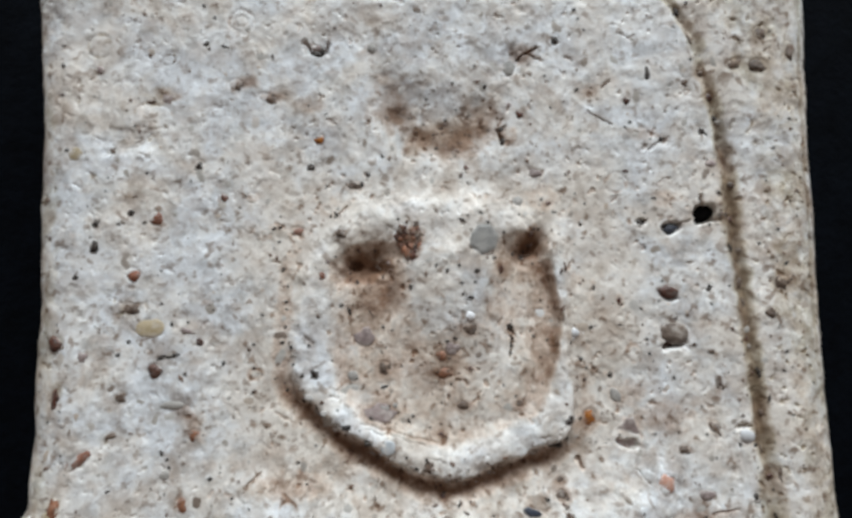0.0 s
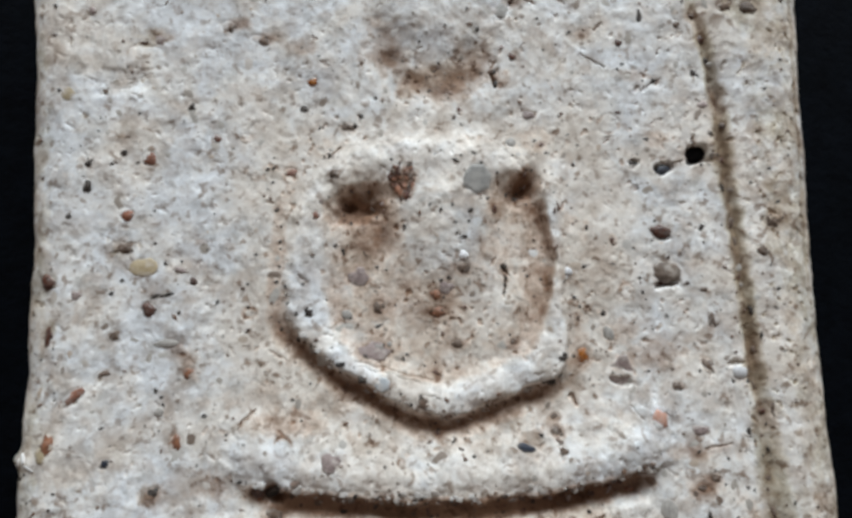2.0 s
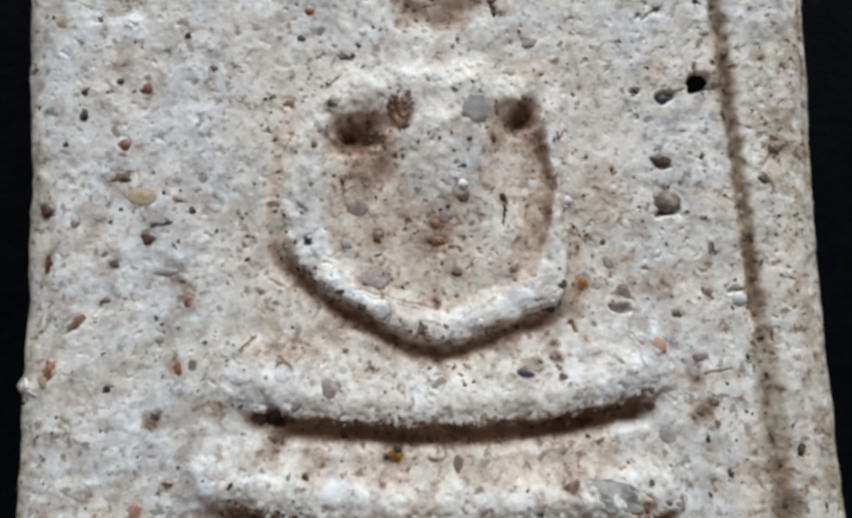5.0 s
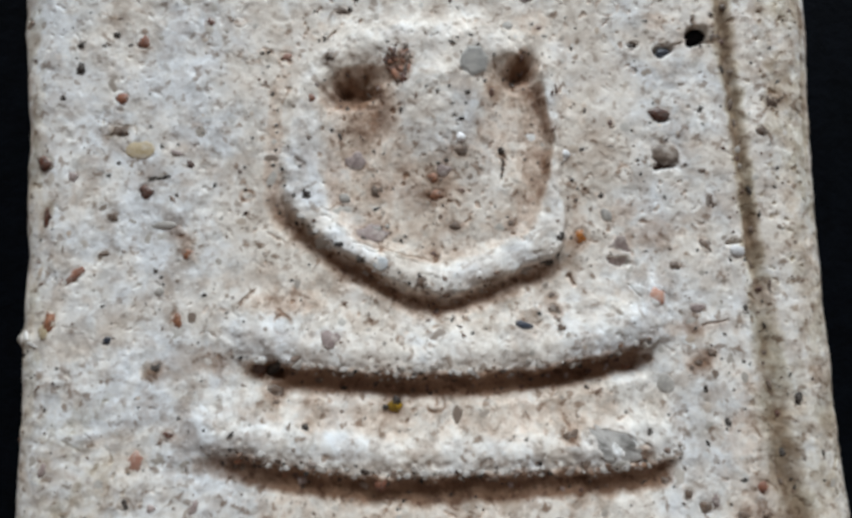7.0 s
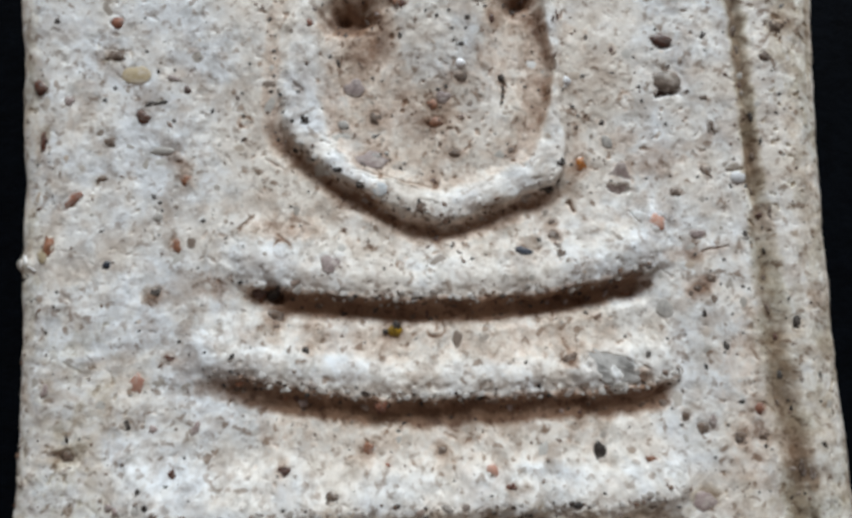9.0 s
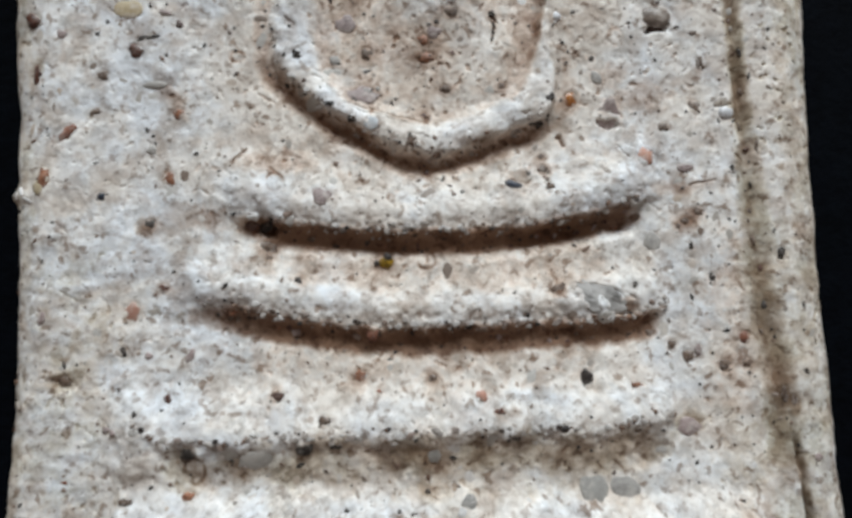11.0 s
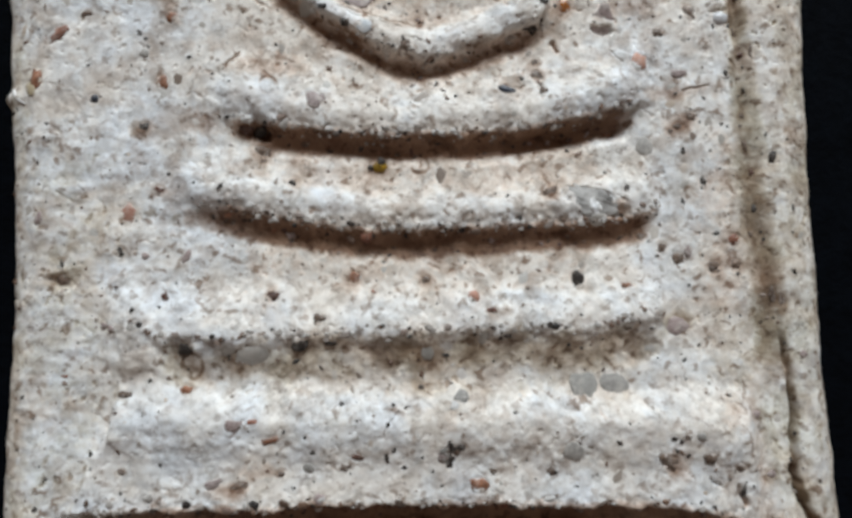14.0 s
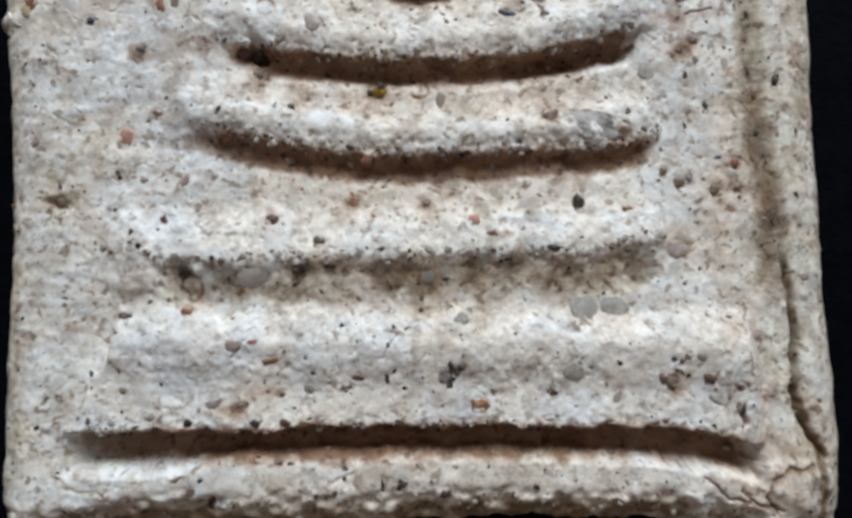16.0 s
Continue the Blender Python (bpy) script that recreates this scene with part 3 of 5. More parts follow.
def earth_shade_layer():
    """How much earth is worked into the paste: it lies along the groove, and with shade painted in, in the trenches,
    the arm pits, the throat and the hollow lap.
    """
    x, y = GX, GY
    wx, wy = x + 0.10 * lattice(51, 0.6, x, y), y + 0.10 * lattice(52, 0.6, x, y)
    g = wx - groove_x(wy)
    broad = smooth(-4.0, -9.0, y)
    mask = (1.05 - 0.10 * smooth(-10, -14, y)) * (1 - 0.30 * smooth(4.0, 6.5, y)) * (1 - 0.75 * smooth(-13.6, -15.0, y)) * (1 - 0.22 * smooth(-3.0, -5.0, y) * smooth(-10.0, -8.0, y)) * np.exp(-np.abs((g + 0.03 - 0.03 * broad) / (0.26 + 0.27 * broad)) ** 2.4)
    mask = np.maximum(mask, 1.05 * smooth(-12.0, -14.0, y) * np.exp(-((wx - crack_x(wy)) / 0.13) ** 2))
    # trenches: earth, with the shadow and its warm fringe painted in below each edge
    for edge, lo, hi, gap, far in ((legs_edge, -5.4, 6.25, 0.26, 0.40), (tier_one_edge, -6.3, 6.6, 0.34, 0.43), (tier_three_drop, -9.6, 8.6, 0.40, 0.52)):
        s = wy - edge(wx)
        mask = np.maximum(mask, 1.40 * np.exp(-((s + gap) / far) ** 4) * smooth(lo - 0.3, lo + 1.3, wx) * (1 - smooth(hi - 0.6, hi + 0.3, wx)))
    # blotchy darker band below the second tier
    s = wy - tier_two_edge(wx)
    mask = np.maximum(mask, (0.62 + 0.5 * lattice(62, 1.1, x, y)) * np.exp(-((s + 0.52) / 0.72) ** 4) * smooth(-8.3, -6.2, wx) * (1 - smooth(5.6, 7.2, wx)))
    o, i = inside_distance(ARMS_OUTER, wx, wy), inside_distance(ARMS_INNER, wx, wy)
    mask = np.maximum(mask, 0.85 * np.exp(-((o + 0.26) / 0.32) ** 2) * (0.46 + 0.62 * smooth(-1.0, -3.5, wy)) * (1 - 0.6 * smooth(3.0, 3.8, wx)) * smooth(2.4, 0.8, wy))
    # lap: shade under the shoulders and along the right wall is painted in too
    mask = np.maximum(mask, smooth(0.0, 0.35, i) * (0.33 + 0.38 * smooth(0.0, 1.2, wy) * smooth(0.8, 2.0, np.abs(wx - 0.4)) + 0.36 * np.exp(-((wx - 3.2) / 0.5) ** 2)))
    mask = np.maximum(mask, (0.80 + 0.35 * lattice(72, 0.6, x, y)) * np.exp(-((i - 0.20) / 0.26) ** 2) * smooth(2.6, 3.2, wx) * smooth(-3.6, -2.4, wy) * smooth(1.6, 0.8, wy))
    # arm pits: brown earth deepened by painted shade
    mask = np.maximum(mask, 1.40 * np.exp(-((wx + 2.2) / 0.85) ** 2 - ((wy - 0.85) / 0.62) ** 2))
    mask = np.maximum(mask, 1.35 * np.exp(-((wx - 2.9) / 0.55) ** 2 - ((wy - 1.5) / 0.65) ** 2))
    # throat: earth, with the shade below the chin painted in
    mask = np.maximum(mask, (1.02 + 0.55 * lattice(63, 0.8, x, y)) * np.exp(-(line_distance(THROAT, wx, wy) / 0.64) ** 2) * (0.72 + 0.28 * smooth(6.2, 5.2, wy)))
    mask = np.maximum(mask, (0.20 + 0.14 * smooth(-6.5, -7.8, wy) * (1 - smooth(-10.5, -12.0, wy))) * np.exp(-(wx / 6.0) ** 4) * smooth(-17.5, -15.0, wy) * (1 - smooth(2.5, 4.5, wy)))
    mask = np.maximum(mask, (0.40 + 0.12 * smooth(-3, -7, y) - 0.26 * smooth(-9, -12, y)) * smooth(0.4, 1.3, g))
    mask = np.maximum(mask, 0.75 * smooth(-4.0, 0.0, y) * np.exp(-((wx - edge_right(y) + 0.60) / 0.16) ** 2))
    # shade of the rounded left edge, painted in
    mask = np.maximum(mask, 0.43 * (1 - smooth(0.2, 1.4, wx - edge_left(y))))
    # both lower sides: a broad soft shading put into the colour
    mask = np.maximum(mask, (0.27 + 0.11 * (wx > 0)) * smooth(6.5, 9.5, np.abs(wx)) * smooth(-5.0, -9.0, wy))
    for px, py, rx, ry, much in SPOTS:
        mask = np.maximum(mask, much * np.exp(-((wx - px) / rx) ** 2 - ((wy - py) / ry) ** 2))
    foot = foot_edge(wx) - wy
    mask = np.maximum(mask, (0.46 + 0.6 * lattice(82, 0.8, x, y)) * smooth(0.10, 0.60, foot) * (1 - 0.4 * smooth(1.0, -3.0, wx)) + (0.45 + 0.6 * lattice(83, 0.9, x, y)).clip(0, 1) * smooth(0.4, 0.8, foot))
    shoulder = smooth(-0.1, 0.5, o) * smooth(0.8, 2.0, wy)
    mask = mask - (0.22 + 0.16 * smooth(-7.0, -5.5, wy)) * smooth(0.10, 0.30, GF) - 0.30 * shoulder - 0.22 - 0.10 * smooth(3.0, 4.5, wy) - 0.22 * np.exp(-((wx - 1.6) / 0.9) ** 2 - ((wy + 2.2) / 1.2) ** 2)
    return mask + 0.22 * smooth(-0.25, 0.1, mask) + 0.14 * lattice(53, 1.3, x, y) + 0.10 * lattice(54, 0.5, x, y)


def mesh_from(name, co, quads, normals=None):
    me = bpy.data.meshes.new(name)
    me.vertices.add(len(co))
    me.vertices.foreach_set("co", (co * MM).astype(np.float32).ravel())
    me.loops.add(len(quads) * 4)
    me.loops.foreach_set("vertex_index", quads.astype(np.int32).ravel())
    me.polygons.add(len(quads))
    me.polygons.foreach_set("loop_start", np.arange(0, 4 * len(quads), 4, dtype=np.int32))
    me.update(calc_edges=True)
    me.shade_smooth()
    if normals is not None:
        me.normals_split_custom_set_from_vertices(normals.astype(np.float32).tolist())
    return me


def grid_normals(z):
    p = np.stack([GX, GY, z], -1)
    n = np.cross(np.gradient(p, axis=1), np.gradient(p, axis=0))
    return (n / np.linalg.norm(n, axis=-1, keepdims=True)).reshape(-1, 3)


def patch(name, chosen, skirt, z=None):
    """A mesh of the chosen cells of the face, closed downwards by a skirt."""
    idx = np.arange((NX + 1) * (NY + 1)).reshape(NY + 1, NX + 1)
    quads = np.stack([idx[:-1, :-1], idx[:-1, 1:], idx[1:, 1:], idx[1:, :-1]], -1)[chosen]
    edges = np.concatenate([quads[:, [0, 1]], quads[:, [1, 2]], quads[:, [2, 3]], quads[:, [3, 0]]])
    key = edges[:, 0].astype(np.int64) * 10**7 + edges[:, 1]
    back = edges[:, 1].astype(np.int64) * 10**7 + edges[:, 0]
    rim = edges[~np.isin(key, back)]
    z = GZ if z is None else z
    co = np.stack([GX.ravel(), GY.ravel(), z.ravel()], 1)
    normals = grid_normals(z)
    used = np.unique(quads)
    remap = np.full(len(co), -1)
    remap[used] = np.arange(len(used))
    rim_used = np.unique(rim)
    low = np.full(len(co), -1)
    low[rim_used] = len(used) + np.arange(len(rim_used))
    low_co = co[rim_used].copy()
    outer = (np.isin(rim_used % (NX + 1), (0, NX))) | (rim_used < NX + 1) | (rim_used >= NY * (NX + 1))
    low_co[:, 2] = np.where(outer, 0.0, low_co[:, 2] - skirt)
    low_n = np.stack([low_co[:, 0] / 12, low_co[:, 1] / 20 + 0.01, 0.1 + 0 * low_co[:, 0]], 1)
    low_n /= np.linalg.norm(low_n, axis=1, keepdims=True)
    side = np.stack([remap[rim[:, 1]], remap[rim[:, 0]], low[rim[:, 0]], low[rim[:, 1]]], 1)
    me = mesh_from(name, np.concatenate([co[used], low_co]), np.concatenate([remap[quads], side]), np.concatenate([normals[used], low_n]))
    layer = me.attributes.new("olive_soil_shade", "FLOAT", "POINT")
    layer.data.foreach_set("value", np.concatenate([OLIVE.ravel()[used], 0 * low_n[:, 0]]).astype(np.float32))
    layer = me.attributes.new("cream", "FLOAT", "POINT")
    layer.data.foreach_set("value", np.concatenate([CREAM.ravel()[used], 0 * low_n[:, 0]]).astype(np.float32))
    layer = me.attributes.new("earth_and_shade", "FLOAT", "POINT")
    layer.data.foreach_set("value", np.concatenate([DIRT_SHADE.ravel()[used], 0 * low_n[:, 0]]).astype(np.float32))
    return me


def part(name, mesh, mat, parent, label=""):
    ob = new(name, mesh)
    if mat and not mesh.materials:
        mesh.materials.append(mat)
    ob.parent = parent
    if label:
        ob["label"] = label
    return ob


# ---- backdrop: the cloth that the tablet lies on ----
def cloth():
    n, half = 60, 400.0
    g = np.linspace(-1, 1, n + 1)
    g = np.sign(g) * np.abs(g) ** 2.2 * half
    x, y = np.meshgrid(g, g)
    d = np.maximum(np.maximum(np.abs(x) - 14, np.abs(y + 2) - 20), 0)
    z = -0.02 + 0.5 * smooth(0, 30, d) * lattice(40, 22, x, y) - 0.5 * smooth(0, 30, d)
    idx = np.arange((n + 1) ** 2).reshape(n + 1, n + 1)
    quads = np.stack([idx[:-1, :-1], idx[:-1, 1:], idx[1:, 1:], idx[1:, :-1]], -1).reshape(-1, 4)
    me = mesh_from("backdrop", np.stack([x.ravel(), y.ravel(), z.ravel()], 1), quads)
    me.materials.append(CLOTH)
    return tagged(new("backdrop", me), "matt black cloth lying flat under the tablet", "cloth", kind="structure")


cloth()

# ---- the tablet ----
tablet = tagged(new("votive_tablet"), "aged cream plaster tablet with a worn relief, lying on black cloth", "tablet")


# ---- grains pressed into the paste ----
def pebble(seed, lumpy, sides=11):
    """A small uneven stone, about one across each way from its middle."""
    bm = bmesh.new()
    rng = random.Random(seed)
    n = sides
    radius = [1 + lumpy * (rng.random() - 0.5) for _ in range(n)]
    if n == 7:
        radius = [v * (1 + 0.28 * max(0, -math.sin(2 * math.pi * k / n)) ** 3) for k, v in enumerate(radius)]
    rings = []
    for size, z in ((0.8, -1.0), (1.0, -0.1), (0.80, 0.26)):
        rings.append([bm.verts.new((size * radius[k] * math.cos(2 * math.pi * k / n), size * radius[k] * math.sin(2 * math.pi * k / n), z + 0.1 * lumpy * rng.random())) for k in range(n)])
    top = bm.verts.new((0.1 * rng.random(), 0.1 * rng.random(), 0.40))
    for low, high in zip(rings, rings[1:]):
        for k in range(n):
            bm.faces.new((low[k], low[(k + 1) % n], high[(k + 1) % n], high[k]))
    for k in range(n):
        bm.faces.new((rings[-1][k], rings[-1][(k + 1) % n], top))
    me = bpy.data.meshes.new("pebble")
    bm.to_mesh(me)
    bm.free()
    me.transform(Matrix.Scale(MM, 4))
    if sides > 8:
        me.shade_smooth()
    return me


SHAPES = {}
FLUSH = ("grey", "blue", "pale", "ochre", "mauve", "slab", "white")
PRESSED = []
GRAINS = []
RND = random.Random(4)


def grain(kind, x, y, rx, ry, turn, sink=0.0, rim=0.0):
    name, mat, label = KINDS[kind]
    variant = RND.randrange(3)
    if (kind, variant) not in SHAPES:
        me = pebble(hash_of(kind) + variant, 0.55 if kind in ("rust", "brown", "black", "darkred", "mauve") else 0.34, 7 if kind == "slab" else 11)
        me.materials.append(mat)
        SHAPES[kind, variant] = me
    ob = new(name, SHAPES[kind, variant])
    flat = min(rx, ry, 0.07 if kind in FLUSH else 0.16)
    level = sorted(face_z(x + a * rx, y + b * ry) for a, b in ((0, 0), (0.8, 0), (-0.8, 0), (0, 0.8), (0, -0.8), (0.55, 0.55), (-0.55, 0.55), (0.55, -0.55), (-0.55, -0.55)))[4 if kind in FLUSH else 6]
    if rim:
        level = 0.5 * (face_z(x + rim * rx, y) + face_z(x - rim * rx, y))
    place = pose(x * MM, y * MM, (level - 0.33 * flat - sink) * MM)
    if kind in FLUSH:
        # broad flat chips lie in the slope of the face
        spread = [(a * rx, b * ry) for a in (-0.9, -0.45, 0, 0.45, 0.9) for b in (-0.9, -0.45, 0, 0.45, 0.9)]
        heights = [face_z(x + a, y + b) for a, b in spread]
        rise_x = sum(a * h for (a, b), h in zip(spread, heights)) / sum(a * a for a, b in spread)
        rise_y = sum(b * h for (a, b), h in zip(spread, heights)) / sum(b * b for a, b in spread)
        place = pose(x * MM, y * MM, (sum(heights) / 25 + 0.004 - sink) * MM)
        place = place @ Vector((0, 0, 1)).rotation_difference(Vector((-rise_x, -rise_y, 1.0))).to_matrix().to_4x4()
    ob.matrix_basis = place @ Matrix.Rotation(math.radians(turn), 4, "Z") @ Matrix.Diagonal((1.12 * rx, 1.12 * ry, flat, 1))
    ob["label"] = label
    PRESSED.append((kind, x, y, rx, ry, math.radians(turn)))
    GRAINS.append(ob)
    return ob


def bared_stone(x, y, rx, ry, turn):
    """A rough grey stone with a ragged rim and a broken top that follows the face."""
    name, mat, label = KINDS["flint"]
    c, q = math.cos(math.radians(turn)), math.sin(math.radians(turn))
    n, bm = 30, bmesh.new()

    def at(k, size, up):
        a = 2 * math.pi * k / n
        ragged = size * (1 + 0.22 * noise.noise((1.6 * math.cos(a), 1.6 * math.sin(a), 3.1)) + 0.20 * noise.noise((4.5 * math.cos(a), 4.5 * math.sin(a), 8.2)))
        u, v = rx * ragged * math.cos(a), ry * ragged * math.sin(a)
        px, py = x + c * u - q * v, y + q * u + c * v
        rough = 0.050 * noise.noise((1.7 * px, 1.7 * py, 0.4)) + 0.016 * noise.noise((5.5 * px, 5.5 * py, 1.4))
        level = sum(face_z(px + a, py + b) for a, b in ((0, 0), (0.3, 0), (-0.3, 0), (0, 0.25), (0, -0.25), (0.2, 0.2), (-0.2, -0.2), (0.2, -0.2), (-0.2, 0.2))) / 9
        return bm.verts.new(((px - x) * MM, (py - y) * MM, (level + up + rough * (up > 0)) * MM))

    rings = [[at(k, size, up) for k in range(n)] for size, up in ((1.0, -0.30), (1.0, -0.02), (0.90, 0.035), (0.70, 0.045), (0.46, 0.05), (0.22, 0.05))]
    for low, high in zip(rings, rings[1:]):
        for k in range(n):
            bm.faces.new((low[k], low[(k + 1) % n], high[(k + 1) % n], high[k]))
    bm.faces.new(rings[-1])
    me = bpy.data.meshes.new(name)
    bm.to_mesh(me)
    bm.free()
    me.materials.append(mat)
    ob = new(name, me)
    ob.matrix_basis = pose(x * MM, y * MM, 0)
    ob["label"] = label
    GRAINS.append(ob)


def hash_of(word):
    return sum(ord(c) * (n + 3) for n, c in enumerate(word))


grain("black", -6.88, 7.63, 0.12, 0.12, 0)
grain("grey", -1.93, 7.61, 0.13, 0.13, 0)
grain("amber", -3.54, 4.78, 0.16, 0.14, 0)
grain("black", -3.80, 3.95, 0.15, 0.12, 0)
grain("black", -7.07, 3.93, 0.14, 0.14, 0)
grain("darkred", -6.37, 2.96, 0.14, 0.12, 0)
grain("black", -8.98, 2.50, 0.11, 0.11, 0)
grain("black", -8.59, 2.21, 0.09, 0.07, 0)
grain("red", -8.26, 2.33, 0.20, 0.20, 0)
grain("black", -9.92, 2.20, 0.13, 0.17, 0)
grain("black", -9.95, 1.51, 0.13, 0.21, 0)
grain("red", -4.19, 1.97, 0.20, 0.13, 0)
grain("black", 3.78, 7.93, 0.13, 0.15, 0)
grain("grey", 2.34, 7.07, 0.20, 0.24, 0)
grain("black", 1.52, 6.43, 0.11, 0.09, 0)
grain("darkred", 2.66, 5.59, 0.12, 0.11, 0)
grain("black", 6.65, 6.89, 0.10, 0.24, 0)
grain("blue", 6.50, 6.35, 0.28, 0.23, 0, 0.03)
grain("grey", 7.43, 6.50, 0.44, 0.34, 0, 0.04)
grain("brown", 7.80, 6.53, 0.12, 0.12, 0)
grain("brown", 10.12, 7.96, 0.22, 0.20, 0)
grain("brown", 10.01, 6.94, 0.26, 0.19, 0)
grain("brown", 9.27, 7.00, 0.25, 0.15, 20)
grain("brown", 11.01, 7.45, 0.18, 0.27, 0)
grain("darkred", 5.99, 5.98, 0.11, 0.11, 0)
grain("black", 8.31, 4.99, 0.12, 0.14, 0)
grain("black", 7.04, 4.76, 0.11, 0.08, 0)
grain("brown", 8.81, 2.33, 0.16, 0.14, 0)
grain("slab", 1.40, 1.70, 0.38, 0.36, 8, -0.05)
grain("mauve", 3.06, 3.31, 0.30, 0.20, 0, 0.04)
grain("red", -8.87, 0.68, 0.17, 0.19, 30)
grain("black", -10.40, 0.64, 0.10, 0.10, 0)
grain("darkred", -10.84, -1.28, 0.19, 0.17, 0, -0.04)
grain("brown", -8.95, -0.30, 0.29, 0.15, 0)
grain("ochre", -8.33, -0.88, 0.34, 0.25, 0)
grain("black", -7.73, -0.76, 0.07, 0.07, 0)
grain("darkred", -6.97, -1.27, 0.14, 0.11, -30)
grain("darkred", -8.14, -2.08, 0.18, 0.17, 0, -0.05)
grain("black", -7.85, -1.70, 0.39, 0.07, 10)
grain("darkred", -10.76, -2.80, 0.12, 0.26, -8)
grain("grey", -7.64, -3.07, 0.31, 0.11, 0)
grain("brown", -9.07, -2.83, 0.19, 0.15, 30)
grain("rust", -6.98, -3.91, 0.16, 0.16, 0)
grain("black", -7.88, -4.39, 0.09, 0.09, 0)
grain("black", -7.70, -4.54, 0.07, 0.07, 0)
grain("red", -10.05, -4.51, 0.41, 0.14, 38)
grain("rust", -10.60, -5.74, 0.16, 0.30, -12)
grain("rust", -7.26, -5.84, 0.17, 0.24, -20)
grain("black", -4.44, -2.72, 0.05, 0.08, 0)
grain("black", -3.59, -2.25, 0.17, 0.15, 0)
grain("grey", -2.52, -2.33, 0.15, 0.13, 0)
grain("black", -3.94, -2.27, 0.07, 0.08, 0)
grain("black", -2.02, -4.18, 0.15, 0.12, 0)
grain("brown", 0.76, -3.24, 0.18, 0.10, 0)
grain("brown", -0.35, -4.86, 0.17, 0.20, 0)
grain("black", 0.94, -0.09, 0.16, 0.07, 0)
grain("black", 1.17, 0.69, 0.12, 0.07, 25)
grain("brown", 0.94, -0.99, 0.20, 0.15, 0)
grain("darkred", 5.54, -0.26, 0.09, 0.14, 0)
grain("darkred", 7.01, 0.01, 0.27, 0.18, 0, -0.05)
grain("stone", 7.16, -1.22, 0.40, 0.33, 0, -0.03)
grain("black", 8.26, 0.11, 0.11, 0.13, 0)
grain("black", 5.15, -2.42, 0.12, 0.12, 0)
grain("grey", 5.25, -3.02, 0.14, 0.21, 20)
grain("amber", 4.46, -3.67, 0.19, 0.23, 0)
grain("mauve", 5.57, -4.13, 0.33, 0.38, 0)
grain("brown", 8.11, -4.04, 0.17, 0.23, 20)
grain("bead", 9.01, -4.23, 0.20, 0.17, 0, -0.05)
grain("black", 8.76, -4.47, 0.10, 0.07, -30)
grain("grey", 9.05, -4.02, 0.20, 0.06, 10)
grain("brown", 7.17, -4.60, 0.17, 0.13, 0)
grain("pink", 6.48, -5.53, 0.23, 0.26, 0)
grain("blue_black", 2.70, -6.27, 0.32, 0.14, -20)
grain("black", 9.06, -5.92, 0.14, 0.14, 0)
grain("brown", 9.92, -5.31, 0.18, 0.24, 0, 0.04)
grain("brown", 3.50, -5.80, 0.16, 0.14, 0)
grain("brown", 8.36, -2.69, 0.15, 0.23, 0)
grain("brown", 10.30, 0.24, 0.24, 0.20, 0)
grain("brown", 9.96, -0.65, 0.18, 0.14, 0)
grain("mauve", -1.70, -3.40, 0.40, 0.24, 0)
grain("brown", -1.43, 4.19, 0.08, 0.07, 0)
grain("blue_black", -9.10, -6.29, 0.15, 0.13, 0)
grain("black", -7.80, -7.13, 0.19, 0.15, 25)
grain("darkred", -7.36, -8.93, 0.15, 0.14, 20)
grain("gold", -1.16, -8.37, 0.21, 0.19, 0, -0.03)
grain("black", -1.11, -8.23, 0.13, 0.12, 0, -0.06)
grain("black", -1.42, -8.38, 0.09, 0.07, 0, -0.05)
grain("black", -4.60, -7.20, 0.21, 0.19, 20)
grain("darkred", -4.95, -7.18, 0.17, 0.13, 0)
# a glint on the glossy dark lump, made as a tiny white chip
grain("white", -4.80, -6.98, 0.06, 0.04, 0)
grain("black", -3.64, -8.85, 0.14, 0.12, 0)
grain("black", 5.90, -9.25, 0.11, 0.11, 0)
grain("black", 8.21, -9.14, 0.13, 0.19, 0)
grain("black", 10.18, -8.45, 0.18, 0.18, 0)
grain("brown", 3.50, -5.39, 0.10, 0.10, 0)
grain("brown", 3.65, -6.35, 0.12, 0.15, 0)
grain("brown", -4.42, -7.89, 0.14, 0.15, 0)
grain("white", -11.30, -6.08, 0.06, 0.17, 35)
grain("white", -11.46, -6.22, 0.05, 0.13, -15)
grain("white", -11.05, -6.36, 0.16, 0.05, -30)
grain("ochre", -10.76, -6.02, 0.11, 0.20, 20)
grain("grey", 6.58, -7.97, 0.21, 0.28, 0)
grain("pink", -8.21, -9.60, 0.21, 0.31, -15)
grain("black", -8.40, -10.62, 0.14, 0.14, 0)
grain("brown", -9.88, -11.36, 0.24, 0.15, 10)
grain("darkred", -7.13, -11.93, 0.10, 0.14, 0)
grain("darkred", -4.25, -12.00, 0.18, 0.13, 20)
grain("rust", -1.95, -11.59, 0.14, 0.21, 0)
grain("red", -1.44, -11.98, 0.08, 0.08, 0)
grain("brown", 0.08, -11.69, 0.13, 0.11, 0)
grain("pink", 1.39, -12.20, 0.16, 0.18, 0)
grain("darkred", 1.86, -12.58, 0.15, 0.10, 0)
grain("black", 4.39, -11.83, 0.19, 0.25, 0)
grain("rust", 5.71, -12.03, 0.14, 0.10, 0)
grain("brown", -2.91, -12.66, 0.16, 0.16, 0)
grain("black", -0.83, -10.75, 0.11, 0.06, 10)
